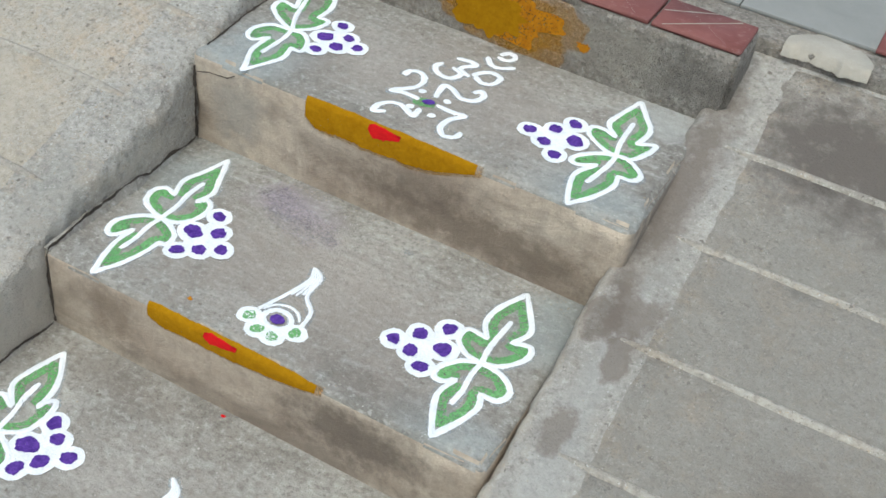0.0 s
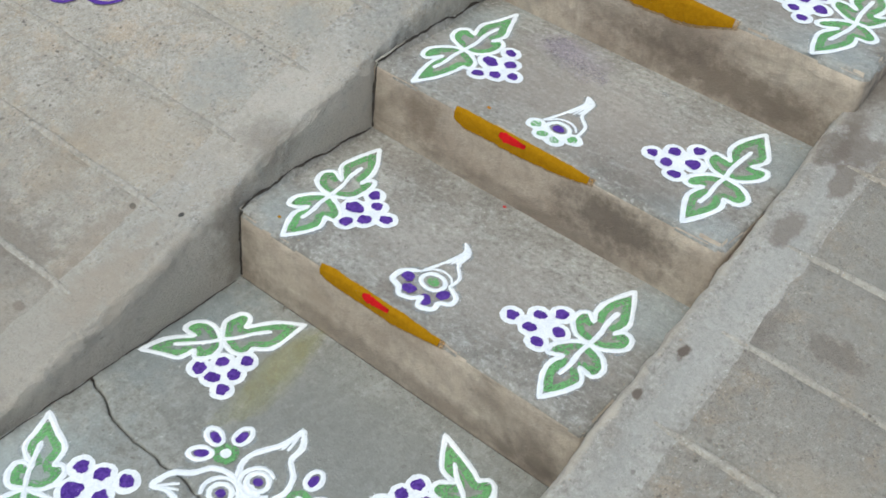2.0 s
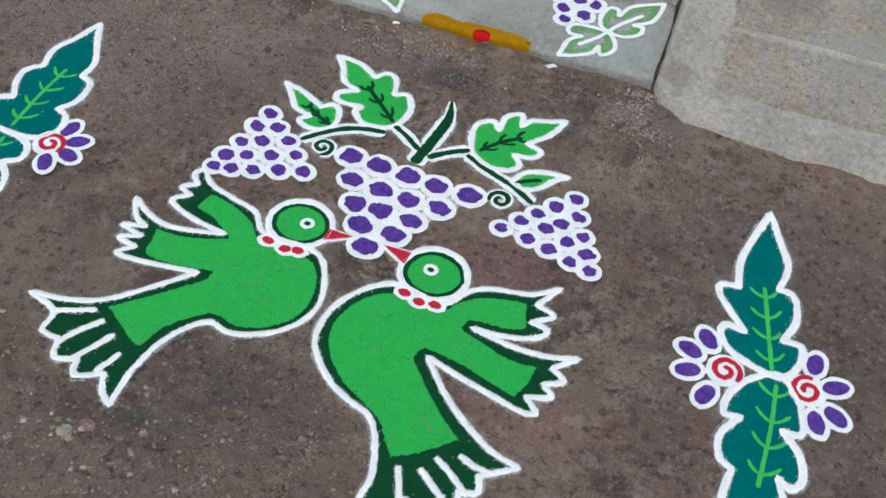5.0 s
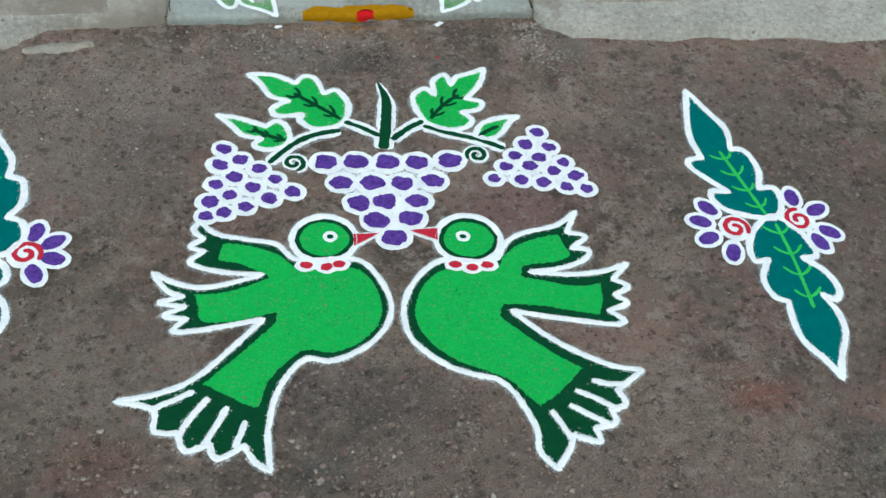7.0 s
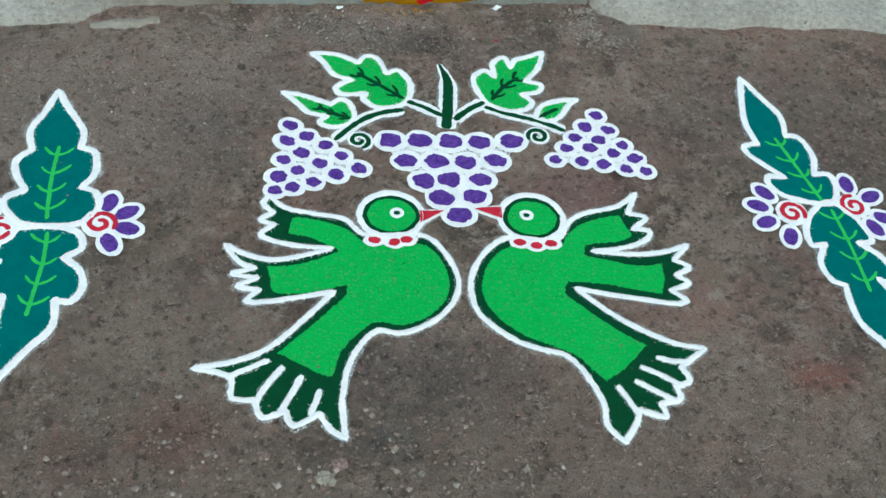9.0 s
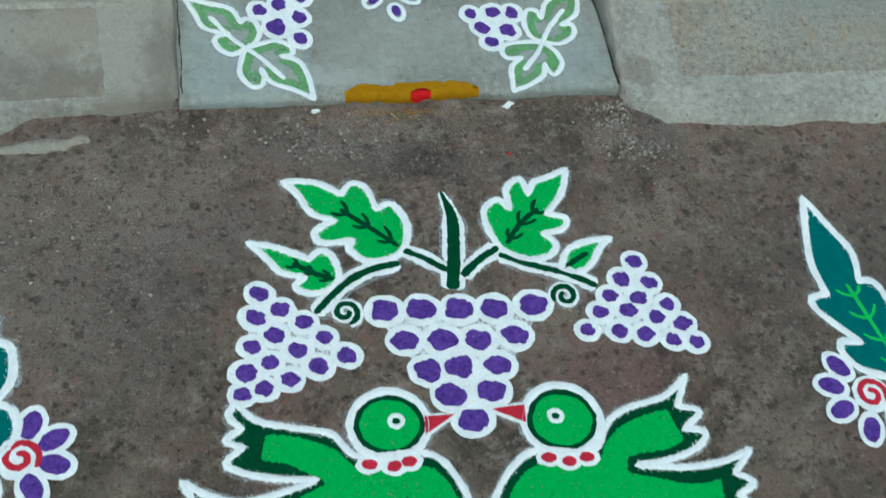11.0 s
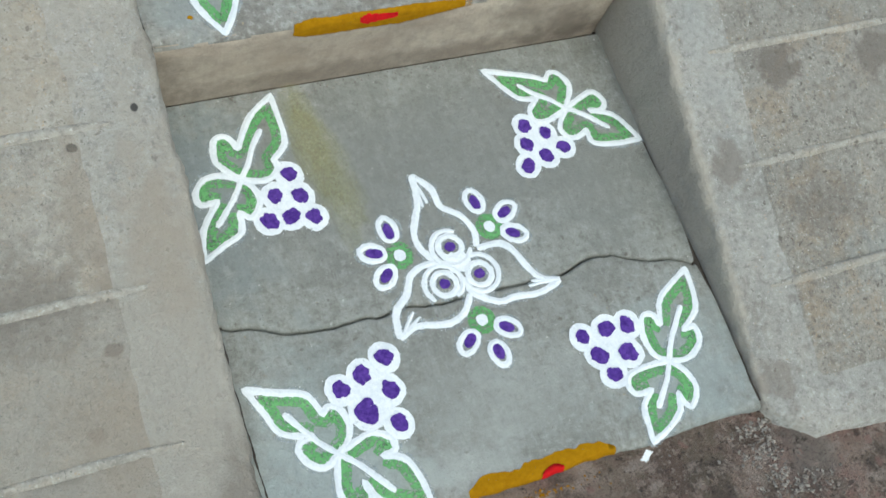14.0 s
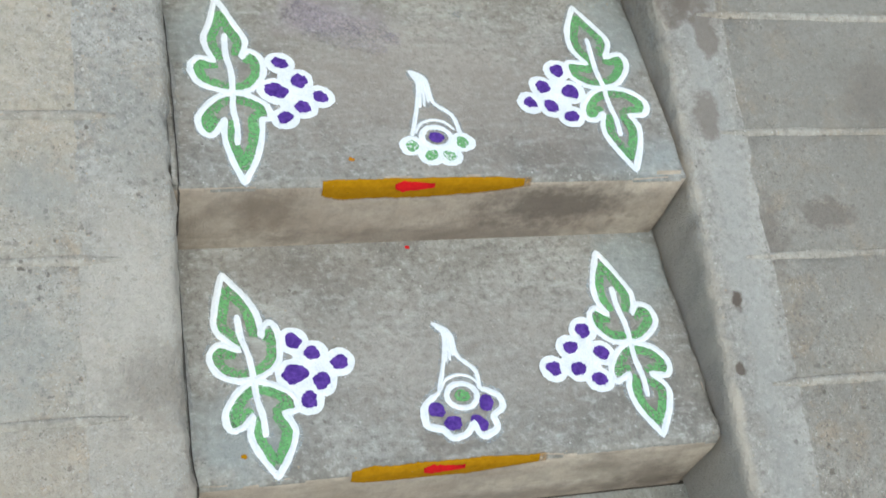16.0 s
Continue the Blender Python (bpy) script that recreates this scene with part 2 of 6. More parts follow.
# The warm patch at x 0.825 brightens the shaded inner face in colour.
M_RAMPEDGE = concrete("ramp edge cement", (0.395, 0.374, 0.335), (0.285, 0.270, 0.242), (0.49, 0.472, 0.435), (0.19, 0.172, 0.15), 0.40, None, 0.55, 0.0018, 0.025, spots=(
    # The long patch at y 1.78 paints the shadow beside the third step.
    ((0.90, 1.1, 0.3), (0.035, 0.9, 0.4), 0.55, (0.345, 0.34, 0.318)), ((0.825, 0.8, 0.15), (0.018, 1.3, 0.6), 0.75, (0.47, 0.415, 0.34)), ((0.915, 1.415, 0.40), (0.026, 0.055, 0.1), 0.75, DAMP_AND_SHADE), ((0.885, 1.262, 0.36), (0.024, 0.048, 0.1), 0.7, DAMP_AND_SHADE), ((0.872, 0.946, 0.27), (0.014, 0.018, 0.1), 0.95, SOOT_BROWN), ((0.853, 0.837, 0.235), (0.010, 0.012, 0.1), 0.9, SOOT_BROWN), ((0.90, 1.50, 0.43), (0.05, 0.05, 0.15), 0.75, DAMP_AND_SHADE), ((0.86, 1.48, 0.42), (0.03, 0.05, 0.15), 0.6, SOOT_BROWN), ((0.89, 0.40, 0.1), (0.03, 0.04, 0.1), 0.6, DAMP_AND_SHADE), ((0.87, 1.78, 0.50), (0.045, 0.30, 0.2), 0.85, DAMP_AND_SHADE), ((0.87, 0.04, 0.0), (0.04, 0.05, 0.1), 0.5, DAMP_AND_SHADE),
    ((-0.053, 0.644, 0.195), (0.008, 0.009, 0.1), 0.9, SOOT_BROWN), ((-0.02, 0.10, 0.0), (0.05, 0.12, 0.06), 0.6, DAMP_AND_SHADE), ((-0.01, 0.74, 0.12), (0.03, 0.06, 0.12), 0.6, SOOT_BROWN)))
# A paler patch at x -0.003 lifts the inner face out of its shade.
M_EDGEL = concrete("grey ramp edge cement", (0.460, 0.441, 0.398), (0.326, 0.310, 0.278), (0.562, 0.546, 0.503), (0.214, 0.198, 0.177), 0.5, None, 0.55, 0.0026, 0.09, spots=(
    ((0.0, 0.32, 0.015), (0.02, 0.42, 0.045), 0.75, (0.16, 0.132, 0.108)), ((-0.05, 0.0, 0.0), (0.12, 0.06, 0.06), 0.6, (0.17, 0.14, 0.115)), ((-0.08, 0.92, 0.28), (0.12, 0.26, 0.3), 0.6, (0.490, 0.445, 0.378)), ((-0.07, 0.25, 0.08), (0.14, 0.50, 0.4), 0.8, (0.375, 0.342, 0.291)), ((-0.003, 0.9, 0.2), (0.018, 1.3, 0.6), 0.65, (0.50, 0.45, 0.38)), ((-0.053, 0.644, 0.195), (0.0045, 0.0052, 0.1), 1.0, (0.085, 0.08, 0.072)), ((-0.02, 0.10, 0.0), (0.05, 0.12, 0.06), 0.6, DAMP_AND_SHADE), ((-0.01, 0.74, 0.12), (0.03, 0.06, 0.12), 0.45, SOOT_BROWN), ((-0.06, 0.45, 0.14), (0.05, 0.12, 0.1), 0.5, (0.36, 0.30, 0.235)), ((-0.05, 0.87, 0.27), (0.06, 0.06, 0.1), 0.45, DAMP_AND_SHADE), ((-0.06, 1.22, 0.39), (0.06, 0.10, 0.1), 0.4, (0.30, 0.295, 0.27)), ((-0.1, -0.02, 0), (0.25, 0.05, 0.1), 0.5, DAMP_AND_SHADE)))
M_RAMPR_RIB = concrete("rib cement", (0.41, 0.378, 0.326), (0.29, 0.266, 0.228), (0.49, 0.462, 0.408), (0.22, 0.198, 0.168), 0.4, None, 0.5, 0.0016, 0.08)
M_THRESH = concrete("threshold cement", (0.40, 0.365, 0.32), (0.235, 0.212, 0.184), (0.52, 0.48, 0.42), (0.15, 0.135, 0.118), 0.5, (1.0, 1.0, 0.4), 0.65, 0.005, 0.05, spots=(((0.80, 1.96, 0.60), (0.10, 0.1, 0.05), 0.5, (0.17, 0.158, 0.14)), ((0.62, 1.96, 0.60), (0.12, 0.1, 0.05), 0.5, (0.40, 0.365, 0.305))))
M_PLASTER = concrete("broken plaster", (0.396, 0.365, 0.310), (0.310, 0.288, 0.241), (0.464, 0.439, 0.387), (0.344, 0.318, 0.267), 0.2, None, 0.4)
M_PORCH = concrete("porch floor tile", (0.248, 0.248, 0.234), (0.216, 0.218, 0.204), (0.280, 0.282, 0.268), (0.200, 0.200, 0.189), 0.2, None, 0.3, 0.0004)


def riser_material():
    """Bare cement rendering of the risers: warm, rubbed pale, with soot-dark blotches; the two lower ones darken
    towards the foot.
    """
    m, n, l, b = material("riser cement", 0.93)
    c = n.new("ShaderNodeNewGeometry").outputs["Position"]
    cloud = add_noise(n, l, c, 4.5, 5, 0.6, stretch=(1, 1, 1.6), off=1.5)
    col = add_mix(n, l, add_ramp(n, l, cloud, 0.36, 0.62), (0.36, 0.288, 0.22), (0.53, 0.45, 0.355))
    blot = add_noise(n, l, c, 4.0, 4, 0.65, stretch=(1, 1, 1.9), off=17.0, distort=0.5)
    col = add_mix(n, l, add_scaled(n, l, add_ramp(n, l, blot, 0.53, 0.68), 0.6), col, (0.165, 0.13, 0.10))
    run = add_noise(n, l, c, 24, 4, 0.7, stretch=(1, 1, 0.15), off=6.0)
    col = add_mix(n, l, add_scaled(n, l, add_ramp(n, l, run, 0.5, 0.75), 0.3), col, (0.22, 0.18, 0.145))
    fine = add_noise(n, l, c, 190, 3, 0.7)
    col = add_mix(n, l, add_scaled(n, l, add_ramp(n, l, fine, 0.4, 0.75), 0.3), col, (0.24, 0.20, 0.165))
    mottle = add_noise(n, l, c, 42, 6, 0.72, off=12.0)
    col = add_mix(n, l, add_scaled(n, l, add_ramp(n, l, mottle, 0.45, 0.66), 0.4), col, (0.21, 0.18, 0.15))
    # Full-width bands darken the lower risers' feet; a small patch darkens the left corner.
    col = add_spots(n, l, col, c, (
        ((0.58, 1.57, 0.385), (0.30, 0.1, 0.055), 0.75, (0.15, 0.115, 0.085)), ((0.46, 1.57, 0.44), (0.10, 0.1, 0.05), 0.45, SOOT_BROWN), ((0.07, 1.57, 0.43), (0.06, 0.1, 0.08), 0.5, (0.25, 0.245, 0.225)),
        # The first patch paints shadow down the third step's right side.
        ((0.855, 1.76, 0.50), (0.012, 0.26, 0.12), 0.85, DAMP_AND_SHADE), ((0.60, 1.15, 0.265), (0.13, 0.1, 0.055), 0.8, SOOT_BROWN), ((0.13, 1.15, 0.27), (0.05, 0.1, 0.06), 0.6, (0.16, 0.12, 0.085)), ((0.40, 1.15, 0.19), (0.4, 0.1, 0.03), 0.4, SOOT_BROWN),
        ((0.40, 0.75, 0.02), (0.5, 0.1, 0.03), 0.45, SOOT_BROWN), ((0.74, 0.75, 0.05), (0.06, 0.1, 0.05), 0.5, SOOT_BROWN), ((0.03, 0.75, 0.10), (0.03, 0.1, 0.08), 0.3, SOOT_BROWN)))
    l.new(col, b.inputs["Base Color"])
    u = add_bump(n, l, b, blot, 0.005, 0.7)
    u = add_bump(n, l, b, mottle, 0.004, 0.8, u)
    add_bump(n, l, b, fine, 0.0028, 0.9, u)
    return m


M_RISER = riser_material()


def ground_material():
    """Old trodden yard: brown grey earth over cement, reddish and sooty patches, lime crusts, fine stones."""
    m, n, l, b = material("yard earth", 0.95)
    c = n.new("ShaderNodeNewGeometry").outputs["Position"]
    cloud = add_noise(n, l, c, 2.8, 8, 0.70, off=4.0, distort=0.2)
    col = add_mix(n, l, add_ramp(n, l, cloud, 0.45, 0.56), (0.185, 0.130, 0.104), (0.389, 0.289, 0.234))
    red = add_noise(n, l, c, 4.2, 7, 0.70, off=13.0)
    col = add_mix(n, l, add_scaled(n, l, add_ramp(n, l, red, 0.49, 0.57), 0.7), col, (0.351, 0.212, 0.176))
    olive = add_noise(n, l, c, 8.5, 7, 0.72, off=81.0, distort=0.2)
    col = add_mix(n, l, add_scaled(n, l, add_ramp(n, l, olive, 0.50, 0.57), 0.5), col, (0.241, 0.203, 0.150))
    soot = add_noise(n, l, c, 7.0, 8, 0.76, off=27.0, distort=0.25)
    col = add_mix(n, l, add_scaled(n, l, add_ramp(n, l, soot, 0.52, 0.60), 0.75), col, (0.102, 0.079, 0.064))
    crust = add_noise(n, l, c, 24, 8, 0.76, off=41.0, distort=0.3)
    col = add_mix(n, l, add_scaled(n, l, add_ramp(n, l, crust, 0.52, 0.60), 0.70), col, (0.494, 0.400, 0.337))
    col = add_spots(n, l, col, c, (
        ((0.41, -0.12, -0.02), (0.08, 0.05, 1), 0.75, (0.035, 0.03, 0.027)), ((0.25, -0.09, -0.02), (0.18, 0.06, 1), 0.6, (0.295, 0.255, 0.222)), ((0.89, -0.08, -0.02), (0.06, 0.09, 1), 0.6, (0.29, 0.25, 0.22)),
        ((1.03, -1.05, 0), (0.07, 0.035, 1), 0.75, (0.33, 0.12, 0.095)), ((1.22, -1.17, 0), (0.10, 0.06, 1), 0.5, (0.12, 0.145, 0.125)), ((0.30, -1.02, 0), (0.20, 0.11, 1), 0.65, (0.088, 0.076, 0.076)), ((0.02, -1.20, 0), (0.38, 0.17, 1), 0.7, (0.325, 0.258, 0.202)),
        ((-0.10, -0.40, 0), (0.12, 0.14, 1), 0.45, (0.055, 0.052, 0.05)), ((0.78, -0.42, 0), (0.16, 0.12, 1), 0.35, (0.175, 0.115, 0.105)), ((-0.32, -0.30, 0), (0.42, 0.26, 1), 0.65, (0.375, 0.305, 0.262)), ((0.02, -0.22, 0), (0.14, 0.08, 1), 0.5, (0.36, 0.28, 0.245)), ((1.15, -0.35, 0), (0.25, 0.16, 1), 0.4, (0.24, 0.195, 0.165)), ((0.55, -1.15, 0), (0.2, 0.12, 1), 0.4, (0.22, 0.165, 0.13)), ((0.62, -0.16, 0), (0.12, 0.05, 1), 0.5, (0.25, 0.215, 0.19)), ((0.22, -1.12, 0), (0.05, 0.04, 1), 0.6, (0.15, 0.17, 0.165)), ((0.4, -1.34, 0), (1.4, 0.28, 1), 0.55, (0.285, 0.225, 0.185)), ((-0.18, -0.92, 0), (0.26, 0.28, 1), 0.55, (0.262, 0.215, 0.172)), ((-0.13, -1.08, 0), (0.09, 0.075, 1), 0.7, (0.235, 0.130, 0.105)), ((-0.29, -1.11, 0), (0.055, 0.07, 1), 0.55, (0.215, 0.128, 0.105)), ((0.16, -1.13, 0), (0.13, 0.05, 1), 0.5, (0.085, 0.066, 0.055)), ((0.66, -0.58, 0), (0.14, 0.09, 1), 0.6, (0.30, 0.165, 0.155)), ((1.30, -0.62, 0), (0.30, 0.45, 1), 0.5, (0.170, 0.138, 0.118))))
    # Relief shading put into the colour: low grains darker, high grains paler.
    grain = add_noise(n, l, c, 62, 7, 0.8)
    col = add_mix(n, l, add_scaled(n, l, add_ramp(n, l, grain, 0.45, 0.37), 0.85), col, (0.036, 0.028, 0.023))
    col = add_mix(n, l, add_scaled(n, l, add_ramp(n, l, grain, 0.56, 0.66), 0.6), col, (0.30, 0.250, 0.215))
    sand = add_noise(n, l, c, 240, 4, 0.78, off=7.0)
    col = add_mix(n, l, add_scaled(n, l, add_ramp(n, l, sand, 0.45, 0.36), 0.6), col, (0.055, 0.045, 0.038))
    col = add_mix(n, l, add_scaled(n, l, add_ramp(n, l, sand, 0.56, 0.66), 0.6), col, (0.32, 0.28, 0.245))
    where = add_noise(n, l, c, 5.0, 5, 0.7, off=93.0)
    odd = add_wobble(n, l, c, 90, 0.024)
    clods = None
    for scale, share, colour in ((48, 0.07, (0.110, 0.082, 0.068)), (75, 0.06, (0.070, 0.053, 0.044)), (90, 0.10, (0.37, 0.285, 0.24)), (130, 0.09, (0.44, 0.37, 0.32)), (60, 0.05, (0.34, 0.205, 0.175))):
        v = n.new("ShaderNodeTexVoronoi")
        v.inputs["Scale"].default_value = scale
        l.new(odd, v.inputs["Vector"])
        sep = n.new("ShaderNodeSeparateColor")
        l.new(v.outputs["Color"], sep.inputs[0])
        k = n.new("ShaderNodeMath")
        k.operation = "LESS_THAN"
        l.new(sep.outputs[0], k.inputs[0])
        l.new(add_scaled(n, l, add_ramp(n, l, where, 0.36, 0.62), share * 1.9), k.inputs[1])
        h = n.new("ShaderNodeMath")
        h.operation = "MULTIPLY"
        l.new(add_ramp(n, l, v.outputs["Distance"], 0.55, 0.30), h.inputs[0])
        l.new(k.outputs[0], h.inputs[1])
        col = add_mix(n, l, add_scaled(n, l, h.outputs[0], 0.7), col, colour)
        clods = clods or v.outputs["Distance"]
    l.new(col, b.inputs["Base Color"])
    u = add_bump(n, l, b, crust, 0.03, 1.0)
    u = add_bump(n, l, b, clods, 0.006, 0.5, u)
    u = add_bump(n, l, b, grain, 0.014, 1.0, u)
    add_bump(n, l, b, sand, 0.004, 0.9, u)
    return m


M_GROUND = ground_material()


def powder(name, colour, deep, cover=0.36, clump=260, soft=0.03, most=1.0, thin=None, cloudy=38):
    """Loose coloured powder: grainy, thin in places so that the floor shows through."""
    m, n, l, b = material(name, 1.0)
    b.inputs["Specular IOR Level"].default_value = 0.05
    c = n.new("ShaderNodeNewGeometry").outputs["Position"]
    cloud = add_noise(n, l, c, cloudy, 4, 0.65, off=1.0)
    grain = add_noise(n, l, c, clump, 3, 0.7, off=9.0)
    f = add_mix(n, l, 0.5, add_ramp(n, l, cloud, 0.35, 0.65), add_ramp(n, l, grain, 0.35, 0.65))
    col = add_mix(n, l, f, deep, colour)
    if thin:
        worn = add_noise(n, l, c, 190, 5, 0.8, off=33.0)
        col = add_mix(n, l, add_scaled(n, l, add_ramp(n, l, worn, 0.575, 0.65), 0.8), col, thin)
    l.new(col, b.inputs["Base Color"])
    add_bump(n, l, b, grain, 0.0022, 0.8)
    if cover:
        clear = n.new("ShaderNodeBsdfTransparent")
        x = n.new("ShaderNodeMixShader")
        holes = add_noise(n, l, c, 210, 4, 0.75, off=15.0)
        gate = add_noise(n, l, c, 20, 3, 0.6, off=19.0)
        s = n.new("ShaderNodeMath")
        s.operation = "MULTIPLY_ADD"
        l.new(gate, s.inputs[0])
        s.inputs[1].default_value = 0.25
        l.new(holes, s.inputs[2])
        l.new(add_scaled(n, l, add_ramp(n, l, s.outputs[0], cover + 0.045, cover + 0.045 + soft), most), x.inputs["Fac"])
        l.new(clear.outputs[0], x.inputs[1])
        l.new(b.outputs[0], x.inputs[2])
        l.new(x.outputs[0], n["Material Output"].inputs["Surface"])
    return m


P_WHITE = powder("white rice powder", (0.85, 0.86, 0.87), (0.66, 0.68, 0.70), 0.37)
P_LEAF = powder("dull green powder", (0.195, 0.415, 0.170), (0.125, 0.315, 0.115), 0.475, 260, 0.12)
P_BIRD = powder("bright green powder", (0.040, 0.430, 0.080), (0.030, 0.315, 0.060), 0.40, 420, thin=(0.22, 0.17, 0.12), cloudy=90)
P_DARK = powder("deep green powder", (0.008, 0.062, 0.024), (0.005, 0.04, 0.016), 0.33)
P_TEAL = powder("teal green powder", (0.004, 0.135, 0.13), (0.003, 0.10, 0.10), 0.33)
P_VEIN = powder("light green powder", (0.07, 0.50, 0.10), (0.05, 0.36, 0.08), 0.36)
P_PURPLE = powder("purple powder", (0.128, 0.062, 0.325), (0.040, 0.016, 0.145), 0.35, 190, cloudy=85)
P_RED = powder("red powder", (0.52, 0.028, 0.055), (0.36, 0.016, 0.035), 0.35)
P_KUM = powder("vermilion powder", (0.60, 0.012, 0.016), (0.42, 0.010, 0.012), 0.37)
P_TURM = powder("turmeric paste", (0.345, 0.172, 0.005), (0.255, 0.118, 0.003), 0.33, 120, 0.08)
P_ORANGE = powder("dry orange paste", (0.47, 0.20, 0.012), (0.30, 0.11, 0.008), 0.40, 90, 0.16)
P_SMEAR = powder("thin turmeric smear", (0.47, 0.235, 0.02), (0.36, 0.165, 0.012), 0.38, 120, 0.30, 0.5)
P_WEB = powder("loose white powder between grapes", (0.80, 0.81, 0.83), (0.60, 0.62, 0.65), 0.47, 260, 0.10, 0.92)
P_YELLOW = powder("faint yellow dust", (0.50, 0.46, 0.13), (0.42, 0.39, 0.13), 0.42, 300, 0.30, 0.15)
P_TINT = powder("faint lilac dust", (0.36, 0.29, 0.38), (0.32, 0.27, 0.34), 0.48, 300, 0.26, 0.26)
P_BLUE = powder("faint pale blue dust", (0.30, 0.39, 0.41), (0.27, 0.35, 0.37), 0.44, 300, 0.26, 0.45)
P_HALO = powder("scattered white powder dust", (0.70, 0.76, 0.78), (0.58, 0.64, 0.66), 0.50, 300, 0.16, 0.40)


def tile_material():
    m, n, l, b = material("red oxide tile", 0.6)
    c = n.new("ShaderNodeNewGeometry").outputs["Position"]
    cloud = add_noise(n, l, c, 16, 5, 0.65)
    col = add_mix(n, l, add_ramp(n, l, cloud, 0.3, 0.7), (0.145, 0.05, 0.044), (0.205, 0.082, 0.072))
    scuff = add_noise(n, l, c, 60, 4, 0.7, off=3.0)
    col = add_mix(n, l, add_scaled(n, l, add_ramp(n, l, scuff, 0.58, 0.78), 0.5), col, (0.36, 0.24, 0.22))
    l.new(col, b.inputs["Base Color"])
    add_bump(n, l, b, scuff, 0.001, 0.5)
    return m


M_TILE = tile_material()


def stone_material():
    m, n, l, b = material("yard stone", 0.9)
    rnd = n.new("ShaderNodeNewGeometry").outputs["Random Per Island"]
    col = add_mix(n, l, rnd, (0.10, 0.08, 0.068), (0.36, 0.31, 0.27))
    l.new(col, b.inputs["Base Color"])
    return m


M_STONE = stone_material()


def pale_stone_material():
    m, n, l, b = material("pale cement crumb", 0.9)
    g = n.new("ShaderNodeNewGeometry")
    col = add_mix(n, l, g.outputs["Random Per Island"], (0.12, 0.10, 0.086), (0.36, 0.325, 0.285))
    fine = add_noise(n, l, g.outputs["Position"], 300, 3, 0.7)
    l.new(add_mix(n, l, add_scaled(n, l, add_ramp(n, l, fine, 0.4, 0.7), 0.4), col, (0.16, 0.135, 0.115)), b.inputs["Base Color"])
    return m


M_PALE = pale_stone_material()


# ---------------------------------------------------------------- mesh helpers
def mesh_of(name, verts, faces, mat, smooth=False):
    me = bpy.data.meshes.new(name)
    me.from_pydata([tuple(v) for v in verts], [], faces)
    for mt in (mat if isinstance(mat, (list, tuple)) else [mat]):
        me.materials.append(mt)
    if smooth:
        me.shade_smooth()
    me.update()
    return me


def thing(name, label, category, group="", kind="", at=(0, 0, 0), turn=None):
    ob = new(name)
    ob.empty_display_size = 0.05
    ob.matrix_world = turn if turn else Matrix.Translation(at)
    return tagged(ob, label, category, group, kind)


def piece(name, me, parent, label="", kind=""):
    ob = new(name, me)
    ob.parent = parent
    return tagged(ob, label, kind=kind)


def span(lo, hi, r, step):
    """Coordinates along one edge of a block: close together at the rounded ends."""
    inner = np.linspace(lo + r, hi - r, max(2, int((hi - lo) / step)))
    ends = np.array([0.0, 0.29, 0.62])
    return np.concatenate([lo + ends * r, inner, hi - ends[::-1] * r])


def worn_block(name, lo, hi, r, step, mats, wear=0.0, seed=0, pick=None, top=None):
    """A cast block with worn, rounded edges. pick(normal, centre) gives the material slot; top(x, y) lifts the upper side."""
    axes = [span(lo[i], hi[i], r, step if i < 2 else step * 1.5) for i in range(3)]
    verts, index, faces = [], {}, []

    def vert(p):
        key = tuple(round(v, 5) for v in p)
        if key not in index:
            q = [min(max(p[i], lo[i] + r), hi[i] - r) for i in range(3)]
            d = Vector(p) - Vector(q)
            v = Vector(p)
            if d.length > 1e-6:
                lone = sum(abs(c) > 1e-6 for c in d)
                v = Vector(q) + d.normalized() * r
                if wear and lone > 1:
                    k = noise.noise(Vector(p) * 14 + Vector((seed, 0, 0))) + 0.6 * noise.noise(Vector(p) * 45 + Vector((0, seed, 0)))
                    v -= d.normalized() * max(0.0, k) * wear
            index[key] = len(verts)
            verts.append(v)
        return index[key]

    for ax in range(3):
        u, w = [i for i in range(3) if i != ax]
        for side in (0, 1):
            for a0, a1 in zip(axes[u][:-1], axes[u][1:]):
                for b0, b1 in zip(axes[w][:-1], axes[w][1:]):
                    f = []
                    for a, b in ((a0, b0), (a1, b0), (a1, b1), (a0, b1)):
                        p = [0, 0, 0]
                        p[ax], p[u], p[w] = (hi if side else lo)[ax], a, b
                        f.append(vert(p))
                    if (ax == 1) == bool(side):
                        f.reverse()
                    if len(set(f)) > 2:
                        faces.append(f)
    if top:
        for v in verts:
            v.z += top(v.x, v.y) * (v.z - lo[2]) / (hi[2] - lo[2])
    me = mesh_of(name, verts, faces, mats, True)
    if pick:
        for p in me.polygons:
            p.material_index = pick(p.normal, p.center)
    return me


# ---------------------------------------------------------------- yard
def yard_z(x, y):
    """The yard falls a little towards the steps."""
    return -0.021 - 0.005 * min(max(x, -4), 4) - 0.017 * min(max(y, -4), 4)


YARD = Matrix.Translation((0, 0, -0.021)) @ Matrix.Rotation(math.atan(0.005), 4, "Y") @ Matrix.Rotation(math.atan(-0.017), 4, "X")
